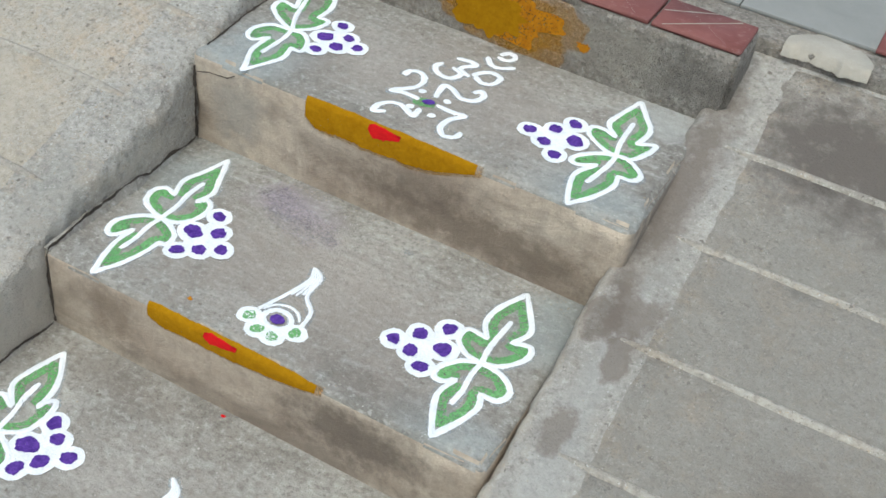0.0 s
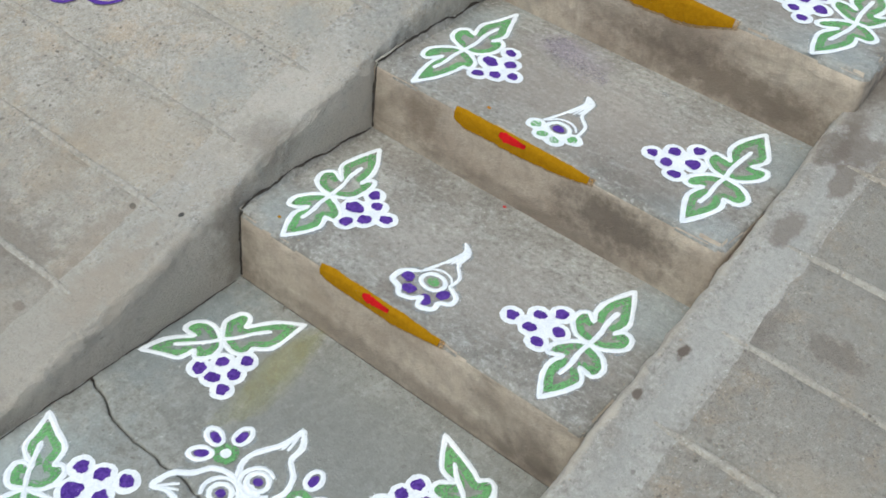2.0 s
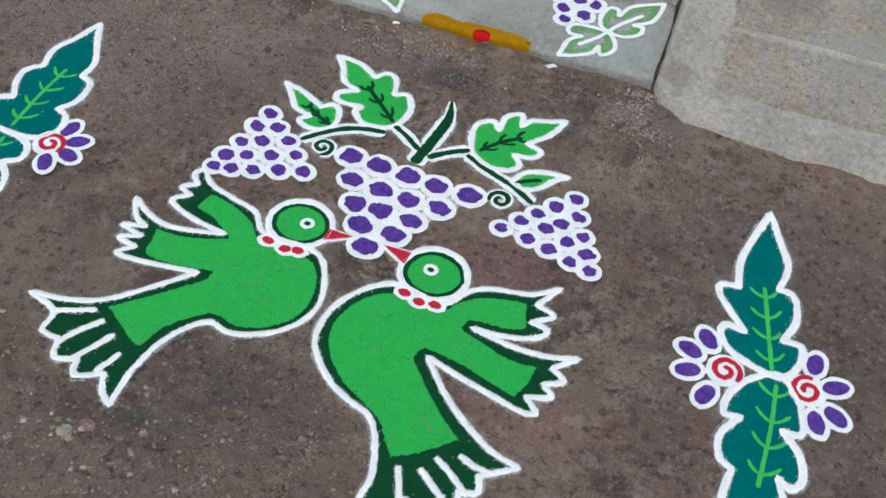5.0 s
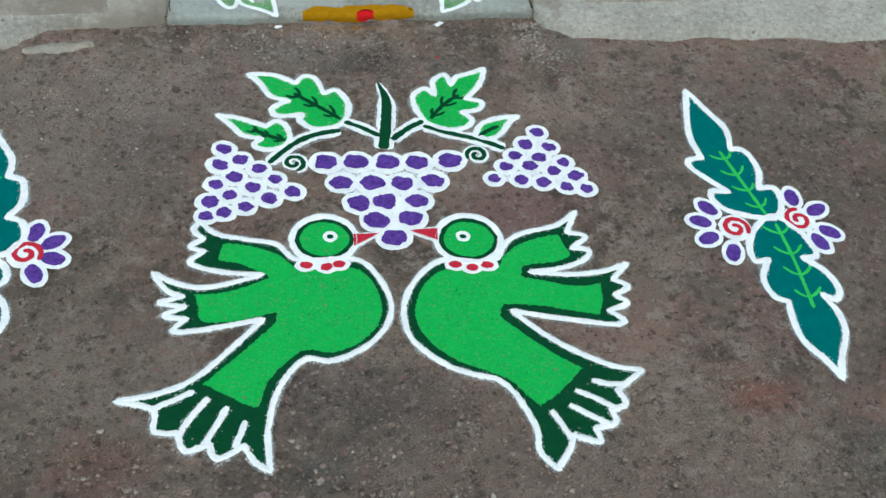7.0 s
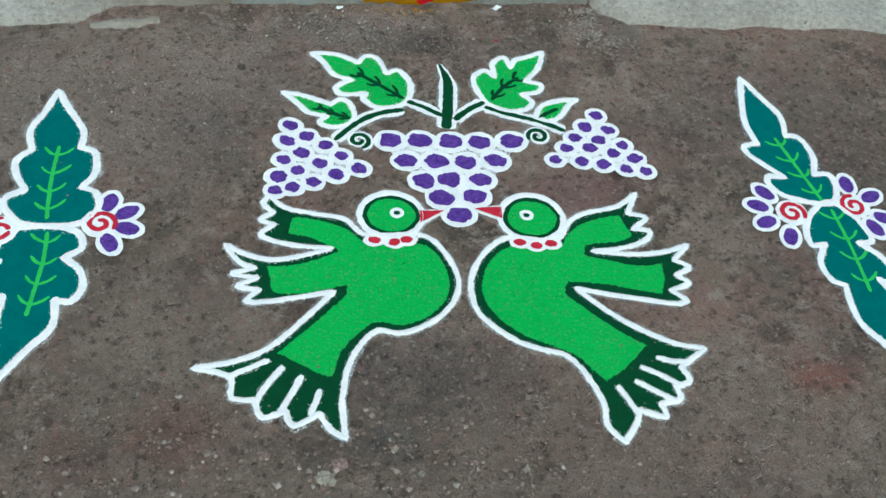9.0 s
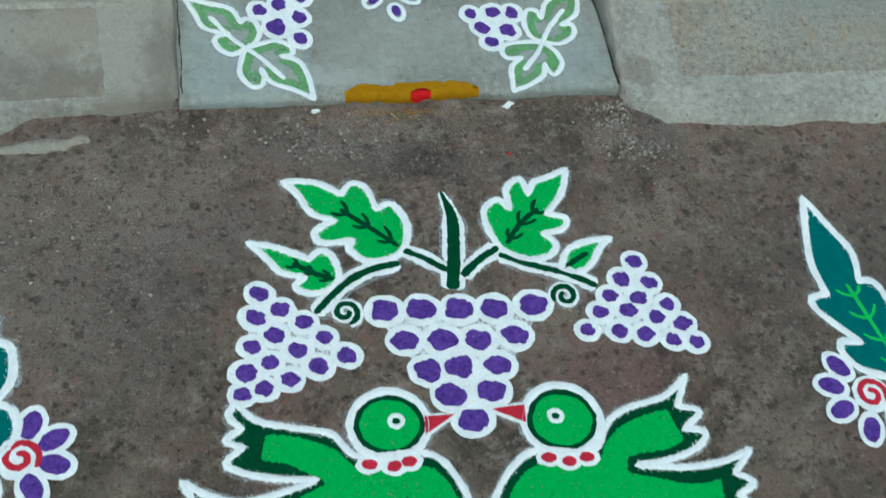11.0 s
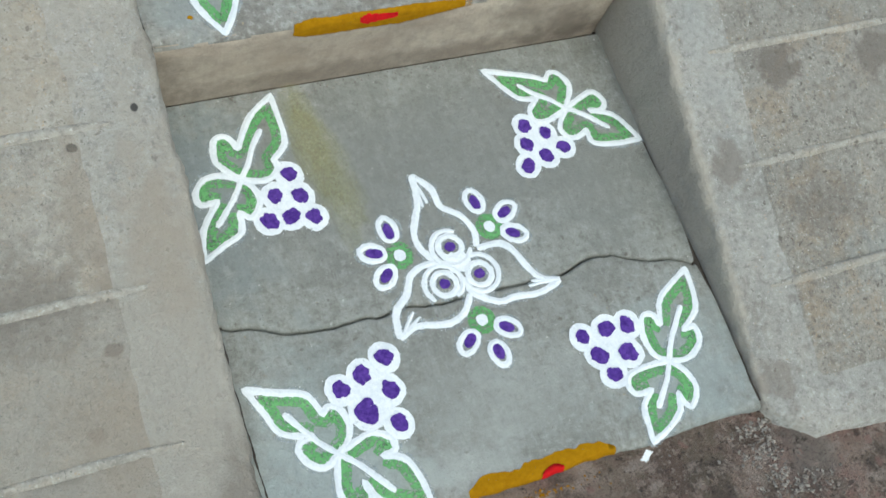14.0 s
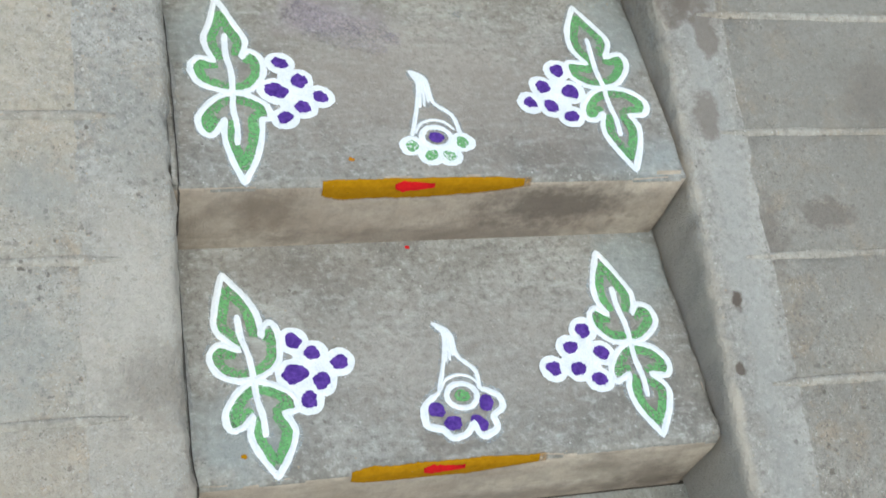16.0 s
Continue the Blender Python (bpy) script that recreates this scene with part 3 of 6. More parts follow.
def trodden(x, y):
    """Pits and hollows worn into the yard; the flats between them stay level."""
    p = Vector((x * 13, y * 13, 0.5))
    k = max(0.0, noise.noise(p) + 0.7 * noise.noise(p * 2.7) - 0.10) * 0.009
    rough = 0.45 + 0.9 * noise.noise(p * 0.32) + (0.55 if y < -1.02 else 0.0) + 0.4 * max(0.0, -x * 2)
    rough = min(1.0, max(0.12, rough))
    k += rough * (max(0.0, noise.noise(p * 4.6) + 0.05) * 0.007 + max(0.0, noise.noise(p * 9.5) - 0.05) * 0.006)
    fade = min(1.0, max(0.0, (x + 1.3) * 3)) * min(1.0, max(0.0, (2.1 - x) * 3)) * min(1.0, max(0.0, (y + 1.75) * 4))
    return k * fade


gx = [-150.0, -30.0, -4.0, *np.linspace(-1.4, -0.62, 66), *np.linspace(-0.61, 1.45, 470), *np.linspace(1.46, 2.2, 62), 4.0, 30.0, 150.0]
gy = [-150.0, -30.0, -4.0, *np.linspace(-1.8, -1.37, 36), *np.linspace(-1.36, 0.02, 316), 0.3, 2.0, 4.0, 30.0, 150.0]
nx_g = len(gx)
ground = new("ground", mesh_of("ground", [(x, y, yard_z(x, y) - trodden(x, y)) for y in gy for x in gx], [(j * nx_g + i, j * nx_g + i + 1, j * nx_g + i + nx_g + 1, j * nx_g + i + nx_g) for j in range(len(gy) - 1) for i in range(nx_g - 1)], M_GROUND, True))
tagged(ground, "trodden brown earth and worn cement yard", "ground", kind="structure")

rng = random.Random(4)


def stones(name, count, cx, cy, sx, sy, size, label, mat=M_STONE):
    verts, faces = [], []
    for _ in range(count):
        x, y = rng.gauss(cx, sx), rng.gauss(cy, sy)
        if y > -0.005 - (0.10 if x > 0.84 or x < -0.03 else 0.0):
            y = -0.012 - abs(y) * 0.3 - (0.10 if x > 0.84 or x < -0.03 else 0.0)
        s = size * rng.uniform(0.35, 1.0) ** 1.6
        a = rng.uniform(0, 6.28)
        base = len(verts)
        for k in range(5):
            b = a + k * 1.2566 + rng.uniform(-0.3, 0.3)
            verts.append((x + s * math.cos(b) * rng.uniform(0.7, 1.2), y + s * math.sin(b) * rng.uniform(0.7, 1.2), yard_z(x, y) - 0.0008))
        verts.append((x + rng.uniform(-0.3, 0.3) * s, y + rng.uniform(-0.3, 0.3) * s, yard_z(x, y) + s * rng.uniform(0.3, 0.7)))
        for k in range(5):
            faces.append((base + k, base + (k + 1) % 5, base + 5))
    ob = new(name, mesh_of(name, verts, faces, mat))
    return tagged(ob, label, "gravel", kind="stuff")


def clod_material():
    m, n, l, b = material("brown clod", 0.95)
    g = n.new("ShaderNodeNewGeometry")
    col = add_mix(n, l, g.outputs["Random Per Island"], (0.12, 0.087, 0.071), (0.235, 0.176, 0.145))
    fine = add_noise(n, l, g.outputs["Position"], 260, 4, 0.75)
    l.new(add_mix(n, l, add_scaled(n, l, add_ramp(n, l, fine, 0.42, 0.62), 0.5), col, (0.10, 0.078, 0.065)), b.inputs["Base Color"])
    return m


M_CLOD = clod_material()
stones("grit", 2400, 0.35, -0.75, 0.75, 0.42, 0.0036, "fine grit and crumbs strewn on the yard", M_CLOD)
stones("grit", 1500, 0.30, -1.20, 0.50, 0.12, 0.0062, "brown earth clods trodden into the yard", M_CLOD)
stones("grit", 420, -0.30, -0.30, 0.22, 0.13, 0.0058, "brown earth clods trodden into the yard", M_CLOD)
stones("grit", 260, 0.42, -0.13, 0.16, 0.05, 0.0050, "dark earth clods before the lowest step", M_CLOD)
stones("pebbles", 520, 0.815, -0.070, 0.028, 0.050, 0.0040, "pale crumbled cement pebbles at the broken ramp corner", M_PALE)
stones("pebbles", 160, 0.880, -0.16, 0.030, 0.06, 0.0034, "pale crumbled cement pebbles trailing on to the yard", M_PALE)
stones("pebbles", 240, 0.28, -0.06, 0.13, 0.035, 0.0048, "pale crumbled cement pebbles before the lowest step", M_PALE)
stones("pebbles", 160, -0.35, -0.28, 0.12, 0.10, 0.0045, "small dull stones trodden into the yard")
stones("pebbles", 170, 0.10, -1.18, 0.30, 0.08, 0.0072, "small mixed stones trodden into the yard")



def lump(x, y, r, h, mat, seed, label):
    """A flat, knobbly crust of stone or lime."""
    bm = bmesh.new()
    bmesh.ops.create_icosphere(bm, subdivisions=3, radius=1.0)
    for v in bm.verts:
        k = 1 + 0.7 * noise.noise(v.co * 1.7 + Vector((seed, 0, 0))) + 0.4 * noise.noise(v.co * 4.5 + Vector((0, seed, 0)))
        v.co = Vector((v.co.x * r * k, v.co.y * r * 0.8 * k, v.co.z * h * k))
    me = bpy.data.meshes.new("lump")
    bm.to_mesh(me)
    bm.free()
    me.materials.append(mat)
    ob = new("lump", me)
    ob.location = (x, y, yard_z(x, y))
    return tagged(ob, label, "stone")


M_LIME = concrete("lime crust", (0.42, 0.38, 0.31), (0.26, 0.225, 0.18), (0.52, 0.48, 0.41), (0.17, 0.14, 0.115), 0.6, None, 0.5, 0.003)
M_PINK = concrete("pink brick crumb", (0.30, 0.21, 0.19), (0.19, 0.135, 0.12), (0.38, 0.29, 0.27), (0.12, 0.09, 0.08), 0.5, None, 0.5, 0.003)
for i, (x, y, r) in enumerate(((0.111, -1.178, 0.013), (0.121, -1.187, 0.008), (0.230, -1.136, 0.007), (0.474, -1.053, 0.006), (0.268, -1.185, 0.006), (0.445, -1.19, 0.006))):
    lump(x, y, r, 0.006, M_LIME, i * 3.1, "pale lime crust stuck on the yard")
for i, (x, y, r) in enumerate(((0.137, -1.157, 0.012), (0.358, -1.171, 0.008), (0.02, -1.13, 0.007))):
    lump(x, y, r, 0.005, M_PINK, i * 4.7 + 1, "dull pink brick crumb trodden into the yard")


def straw(points, r):
    """A thin dry root lying on the yard."""
    c = bpy.data.curves.new("straw", "CURVE")
    c.dimensions, c.bevel_depth, c.bevel_resolution = "3D", r, 1
    sp = c.splines.new("POLY")
    sp.points.add(len(points) - 1)
    for q, (x, y) in zip(sp.points, points):
        q.co = (x, y, yard_z(x, y) + r * 1.2, 1)
    c.materials.append(M_LIME)
    tagged(new("straw", c), "pale dry root thread lying on the yard", "twig")


straw(((0.363, -1.148), (0.366, -1.158), (0.357, -1.170), (0.358, -1.180), (0.348, -1.192), (0.343, -1.206)), 0.0010)
straw(((0.445, -1.170), (0.449, -1.180), (0.446, -1.190), (0.450, -1.204), (0.447, -1.224)), 0.0009)


def crumbs(count, x0, x1, y0, y1, z, size, label, mat=None):
    verts, faces = [], []
    for _ in range(count):
        x, y = rng.uniform(x0, x1), y1 - abs(rng.gauss(0, 0.4)) * (y1 - y0)
        s, a, b = size * rng.uniform(0.3, 1.0), rng.uniform(0, 6.28), len(verts)
        for k in range(4):
            verts.append((x + s * math.cos(a + k * 1.57) * rng.uniform(0.6, 1.3), y + s * math.sin(a + k * 1.57) * rng.uniform(0.5, 0.9), z - 0.0004))
        verts.append((x, y, z + s * rng.uniform(0.25, 0.6)))
        faces += [(b + k, b + (k + 1) % 4, b + 4) for k in range(4)]
    ob = new("crumbs", mesh_of("crumbs", verts, faces, mat or M_LIME))
    return tagged(ob, label, "grit", kind="stuff")


crumbs(260, 0.2, 0.8, 1.515, 1.566, 0.336, 0.0032, "pale flaking cement crumbs at the foot of the riser")
crumbs(150, 0.05, 0.8, 1.105, 1.146, 0.174, 0.0026, "pale flaking cement crumbs at the foot of the riser")
crumbs(60, 0.1, 0.8, 1.90, 1.958, 0.525, 0.0024, "fine cement crumbs below the doorstep")
crumbs(320, 0.0, 0.82, 0.715, 0.7445, 0.0, 0.0026, "dark dirt crumbs gathered at the back of the slab", M_STONE)
crumbs(160, 0.03, 0.8, 1.11, 1.147, 0.174, 0.0022, "dark dirt crumbs at the foot of the riser", M_STONE)
# ---------------------------------------------------------------- stairs
stairs = thing("stairs", "four worn cement steps between two ramps", "stairs", kind="structure")
X0, X1 = 0.0085, 0.8185


def left_edge(y):
    """The left side of the flight drifts outwards on its way up."""
    def ease(a, b):
        u = min(1.0, max(0.0, (y - a) / (b - a)))
        return u * u * (3 - 2 * u)
    return -0.012 * ease(0.70, 0.80) - 0.010 * ease(1.46, 1.60) - 0.018 * ease(1.58, 1.80)


def face_pick(normal, centre):
    return 0 if normal.z > 0.40 else 1


def landing_front(x):
    return 0.010 + 0.007 * noise.noise((x * 9, 7.0, 0)) + 0.003 * noise.noise((x * 40, 2.0, 0))


def landing_half(name, y_front, y_back, seed, crack_side):
    """One half of the cracked slab; the broken side follows the same ragged line on both."""
    nx = 60
    xs = [-0.005 + (0.8225 + 0.005) * i / nx for i in range(nx + 1)]

    def crack(x):
        base = 0.362 - 0.040 * min(1, x / 0.15) - 0.04 * max(0.0, x - 0.25) + 0.026 * math.exp(-((x - 0.65) / 0.06) ** 2) - 0.025 * max(0, (x - 0.7) / 0.12)
        return base + 0.010 * noise.noise((x * 16, 3.3, 0)) + 0.005 * noise.noise((x * 55, 1.3, 0))

    verts, faces = [], []
    for i, x in enumerate(xs):
        c = crack(x)
        if crack_side == "back":
            f = landing_front(x)
            prof = [(f + 0.004, -0.04), (f, -0.012), (f + 0.004, -0.003), (f + 0.016, 0.0)]
            prof += [(f + 0.016 + (c - 0.008 - f - 0.016) * k / 8, 0.0) for k in range(1, 9)]
            prof += [(c - 0.0035, -0.0012), (c - 0.0017, -0.006), (c - 0.0015, -0.04)]
        else:
            prof = [(c + 0.0015, -0.04), (c + 0.0017, -0.006), (c + 0.004, -0.0012)]
            prof += [(c + 0.008 + (y_back - c - 0.008) * k / 10, 0.0) for k in range(0, 11)]
        for y, z in prof:
            off = 0.008 * max(0.0, 0.2 + noise.noise((y * 9, 2.0, 5.0)) + 0.5 * noise.noise((y * 45, 2.0, 8.0))) if i in (0, nx) else 0.0
            verts.append((x + (off if i == 0 else -off), y, z))
    m = len(verts) // len(xs)
    for i in range(nx):
        for k in range(m - 1):
            a = i * m + k
            faces.append((a, a + m, a + m + 1, a + 1))
    return mesh_of(name, verts, faces, M_LAND, True)


piece("landing_slab", landing_half("landing_slab", 0.010, 0.0, 1, "back"), stairs, "smooth grey cement slab with a ragged crack")
piece("landing_slab", landing_half("landing_slab", 0.0, 0.7445, 2, "front"), stairs, "smooth grey cement slab with a ragged crack")

STEPS = ((0.748, 1.20, 0.174), (1.148, 1.62, 0.336), (1.570, 2.02, 0.525))
for i, (y0, y1, z) in enumerate(STEPS):
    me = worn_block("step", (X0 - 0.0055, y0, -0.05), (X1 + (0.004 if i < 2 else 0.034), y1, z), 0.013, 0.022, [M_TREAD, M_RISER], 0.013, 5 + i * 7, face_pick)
    for v in me.vertices:
        if v.co.x < X0 + 0.02:
            v.co.x += left_edge(v.co.y) - 0.012
            v.co.x += 0.006 * max(0.0, 0.05 + noise.noise((v.co.y * 11, v.co.z * 11, i * 5.0)) + 0.5 * noise.noise((v.co.y * 40, v.co.z * 40, i * 3.0)))
    piece("step", me, stairs, "worn cement step with a rounded nosing")

M_DIRT = concrete("packed dark dirt", (0.090, 0.074, 0.061), (0.045, 0.037, 0.031), (0.16, 0.135, 0.112), (0.03, 0.026, 0.022), 0.4, None, 0.4, 0.003)


def seam(xa, xb, ya, yb, za, zb, label="dark dirt packed in the joint"):
    """Dirt in a joint between two castings, a little below their surfaces."""
    n, verts, faces = 60, [], []
    for i in range(n + 1):
        u = i / n
        wob = 0.0016 * noise.noise((u * 19, xa * 40 + ya * 7, za * 9))
        if abs(zb - za) > abs(yb - ya):
            z = za + (zb - za) * u
            verts += [(xa, ya + wob, z), (xb, yb + wob, z)]
        elif abs(yb - ya) > abs(xb - xa):
            y = ya + (yb - ya) * u
            verts += [(xa, y, za + wob), (xb, y, zb + wob)]
        else:
            x = xa + (xb - xa) * u
            verts += [(x, ya, za + wob), (x, yb, zb + wob)]
        if i:
            b = 2 * i - 2
            faces.append((b, b + 1, b + 3, b + 2))
    piece("joint_dirt", mesh_of("joint_dirt", verts, faces, M_DIRT, True), stairs, label)


LEVELS = ((0.0, 0.02, 0.7445), (0.174, 0.752, 1.146), (0.336, 1.152, 1.568), (0.525, 1.574, 1.960))
seam(-0.010, 0.010, 0.02, 0.7445, -0.0045, -0.0045)


def left_wall(y):
    return left_edge(y) - 0.0048 * noise.noise((y * 2.2, 8.0, 9))


def crack(path, out, width, seed, label="narrow dark crack filled with dirt"):
    """A ragged dirt-filled crack along a line of points; out: the way that it faces."""
    verts, faces = [], []
    fine = []
    for a, b in zip(path[:-1], path[1:]):
        a, b = Vector(a), Vector(b)
        k = max(2, int((b - a).length / 0.006))
        fine += [a.lerp(b, i / k) for i in range(k)]
    out = Vector(out).normalized()
    for i in range(len(fine)):
        t = (fine[min(i + 1, len(fine) - 1)] - fine[max(i - 1, 0)]).normalized()
        side = t.cross(out).normalized()
        p = fine[i] + side * 0.004 * (noise.noise((i * 0.11, seed, 0)) + 0.5 * noise.noise((i * 0.5, seed, 3)))
        w = width * max(0.22, 0.7 + 1.1 * noise.noise((i * 0.16, seed, 6)) + 0.5 * noise.noise((i * 0.7, seed, 8)))
        verts += [p - side * w, p + out * 0.0012, p + side * w]
    for i in range(len(fine) - 1):
        faces += [(3 * i, 3 * i + 1, 3 * i + 4, 3 * i + 3), (3 * i + 1, 3 * i + 2, 3 * i + 5, 3 * i + 4)]
    piece("crack", mesh_of("crack", verts, faces, M_DIRT, True), stairs, label)


def fillet(z, ya, yb, seed, most=0.017):
    """Crumbling mortar in the corner of tread and ramp, with an uneven top."""
    n, verts, faces = 90, [], []
    for i in range(n + 1):
        y = ya + (yb - ya) * i / n
        u = i / n
        h = most * max(0.06, math.sin(math.pi * min(1.0, 0.06 + u)) * (0.75 + 0.7 * noise.noise((u * 7, seed, 1)) + 0.25 * noise.noise((u * 31, seed, 2))))
        x = left_wall(y)
        w = 0.5 * h + 0.004 + 0.004 * noise.noise((u * 24, seed, 5))
        verts += [(x - 0.006, y, z + h), (x + 0.003, y, z + h * 0.95), (x + w * 0.6, y, z + h * 0.55 + 0.0012 * noise.noise((u * 60, seed, 7))), (x + w, y, z - 0.001)]
    for i in range(n):
        for k in range(3):
            a = i * 4 + k
            faces.append((a, a + 1, a + 5, a + 4))
    piece("mortar_fillet", mesh_of("mortar_fillet", verts, faces, M_TREAD, True), stairs, "crumbling mortar along the ramp")
    return [(left_wall(y) + 0.0032, y, z + 0.0012 + most * max(0.06, math.sin(math.pi * min(1.0, 0.06 + u)) * (0.75 + 0.7 * noise.noise((u * 7, seed, 1)) + 0.25 * noise.noise((u * 31, seed, 2))))) for u in [i / 30 for i in range(31)] for y in [ya + (yb - ya) * u]]


for k, ((z0, _, yb0), (z1, ya, yb)) in enumerate(zip(LEVELS[:2], LEVELS[1:3])):
    line = fillet(z1, ya, yb, 3.0 + 5 * k, (0.016, 0.020)[k])
    crack(line, (1, 0, 0.25), 0.0034, 2.0 + k)
    xw = left_wall(ya)
    crack([(xw + 0.004, ya - 0.0052, z0 + 0.004), (xw + 0.003, ya - 0.0050, (z0 + z1) / 2), (xw + 0.0035, ya - 0.0048, z1 - 0.012), (xw + 0.0032, ya + 0.006, z1 + 0.003)], (0.6, -1, 0), 0.0034, 9.0 + k)
crack([(left_wall(1.565) + 0.004, 1.5645, 0.340), (left_wall(1.565) + 0.003, 1.5645, 0.43), (left_wall(1.565) + 0.003, 1.5647, 0.505)], (0.6, -1, 0), 0.0032, 21.0)
crack([(left_wall(y) + 0.0025, y, 0.0012) for y in (0.03, 0.15, 0.3, 0.45, 0.6, 0.735)], (0, 0, 1), 0.0018, 31.0)
crack([(left_edge(1.57) + 0.004, 1.5690, 0.484), (0.01, 1.5690, 0.494), (0.05, 1.5690, 0.495), (0.075, 1.5690, 0.508)], (0, -1, 0), 0.0011, 35.0, "fine crack across the broken corner")
crack([(left_edge(y) + 0.005, y, 0.5262) for y in (1.60, 1.66, 1.72, 1.80, 1.88, 1.95)], (0, 0, 1), 0.0030, 23.0)
seam(0.810, 0.834, 0.02, 0.7445, -0.005, -0.005)
seam(0.0, 0.82, 0.738, 0.752, -0.003, -0.003)

# ---------------------------------------------------------------- ramps
SLOPE_R, SLOPE_L, BASE = 0.29, 0.325, 0.0


def ramp_z(y, slope):
    z = BASE + slope * y
    return 0.5 * (z - 0.004 + math.sqrt((z - 0.004) ** 2 + 0.0004)) - 0.008


def ramp_body(name, side, slope, inner, outer, y_end, seed, mat, bevel=1.0):
    """A concrete ramp beside the stairs: chipped inner edge, ragged foot where it runs out on the yard."""
    ys = np.concatenate([np.linspace(0.0, 0.1, 8), np.linspace(0.12, y_end, 260)])
    cols = [(0.0, -0.14, 0), (0.002, -0.07, 0), (0.003, -0.045, 1), (0.004, -0.030, 1), (0.006, -0.021, 1), (0.010, -0.013, 1), (0.015, -0.0075, 1), (0.022, -0.004, 1), (0.030, -0.002, 1), (0.040, -0.0008, 1)]
    far = list(np.linspace(0.07, outer, 46))
    verts, faces = [], []
    for y in ys:
        row = []
        chip = max(0.0, noise.noise((y * 7.0, seed, 0)) * 0.012 + noise.noise((y * 26.0, seed, 4)) * 0.007 + 0.003)
        bow = 0.006 * noise.noise((y * 2.2, seed, 9))
        for d, dz, k in cols:
            rag = (0.0045 if side < 0 else 0.0016) * noise.noise((y * 38, d * 90 + dz * 40, seed)) + 0.0028 * noise.noise((y * 95, d * 150 + dz * 90, seed + 5))
            row.append((d * bevel * (1 + chip * 12) + bow * 0.8 + chip * 0.6 * k - rag * k, dz * (1 + chip * 11) + min(0.0, rag) * k))
        for d in far:
            row.append((d + 0.02, 0.0))
        for d, dz in row:
            t = 1 - min(1.0, y / 0.12)
            foot = (-0.078 - 0.045 * d if side > 0 else -0.040 - 0.085 * d) + 0.022 * noise.noise((d * 6, seed, 1)) + 0.012 * noise.noise((d * 24, seed, 2))
            if side < 0 and d < 0.33:
                foot = -0.004 + 0.010 * noise.noise((d * 14, seed, 6)) + (-0.062 * (d - 0.26) / 0.07 if d > 0.26 else 0.0)
            foot = foot if d > 0.05 else foot * max(0.0, d / 0.05) + 0.012 * (1 - d / 0.05)
            yy = y + t * foot
            z = ramp_z(yy, slope) + dz * min(1.0, 0.25 + max(0.0, yy) * 3.0)
            if dz < -0.1:
                z = -0.06
            if y == 0.0:
                z = -0.07
            elif y < 0.03:
                z -= 0.004 * (1 - y / 0.03)
            verts.append((inner + side * d + (left_edge(yy) if side < 0 else 0.0), yy, z))
    m = len(cols) + len(far)
    for i in range(len(ys) - 1):
        for k in range(m - 1):
            a = i * m + k
            f = (a, a + 1, a + m + 1, a + m)
            faces.append(f if side < 0 else f[::-1])
    me = mesh_of(name, verts, [f[::-1] for f in faces], [mat], True)
    return me


def ramp_slabs(parent, side, slope, inner, joints, gap, outer, y_end, rib_h, seed, mat):
    """Concrete bays on the ramp, with a low cement rib over each joint."""
    tilt = math.atan(slope)
    edges = [0.02, *joints, y_end]
    for a, b in zip(edges[:-1], edges[1:]):
        x0, x1 = inner + side * gap, inner + side * outer
        lo, hi = (min(x0, x1), a + 0.004, -0.012), (max(x0, x1), b - 0.004, 0.0018)

        me = worn_block("slab", lo, hi, 0.0035, 0.024, [mat], 0.004, seed + a * 13)
        for v in me.vertices:
            v.co.x += 0.010 * noise.noise((v.co.y * 5, seed, 3.0)) * (1 if abs(v.co.x - x0) < 0.02 else 0)
            sink = max(0.0, 1 - abs(v.co.x - x0) / (0.045 if side > 0 else 0.03))
            v.co.x += left_edge(v.co.y) if side < 0 else 0.0
            v.co.z += ramp_z(v.co.y, slope) - 0.0045 * sink * (0.75 + 0.4 * noise.noise((v.co.x * 30, v.co.y * 22, seed)))
        piece("slab", me, parent, "sandy beige concrete bay")
    for j in joints:
        x0, x1 = inner + side * (gap * 0.75), inner + side * outer
        verts, faces = [], []
        n = 70
        for i in range(n + 1):
            x = x0 + (x1 - x0) * i / n
            w = 0.0075 * (1 + 0.5 * noise.noise((x * 11, j * 3, seed))) * min(1.0, 0.3 + abs(x - x0) / 0.08)
            h = rib_h * max(0.15, 0.8 + 0.9 * noise.noise((x * 5, j * 7, seed + 2))) * min(1.0, abs(x - x0) / 0.14)
            y = j + 0.004 * noise.noise((x * 3, j, seed))
            for dy, dz in ((-w * 1.3, -0.004), (-w * 0.7, h * 0.7 + 0.0016), (0, h + 0.0018), (w * 0.8, h * 0.5 + 0.0016), (w * 1.4, -0.004)):
                verts.append((x, y + dy, ramp_z(y + dy, slope) + dz))
        for i in range(n):
            for k in range(4):
                a = i * 5 + k
                f = (a, a + 5, a + 6, a + 1)
                faces.append(f if side > 0 else f[::-1])
        piece("rib", mesh_of("rib", verts, faces, M_RAMPR_RIB, True), parent, "low worn cement rib across the ramp")


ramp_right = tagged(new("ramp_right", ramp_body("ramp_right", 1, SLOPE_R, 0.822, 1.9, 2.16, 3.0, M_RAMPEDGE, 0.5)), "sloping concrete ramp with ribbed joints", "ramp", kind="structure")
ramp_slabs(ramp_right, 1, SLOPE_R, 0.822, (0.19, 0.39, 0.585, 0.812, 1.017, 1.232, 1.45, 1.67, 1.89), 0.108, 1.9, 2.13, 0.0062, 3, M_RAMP)
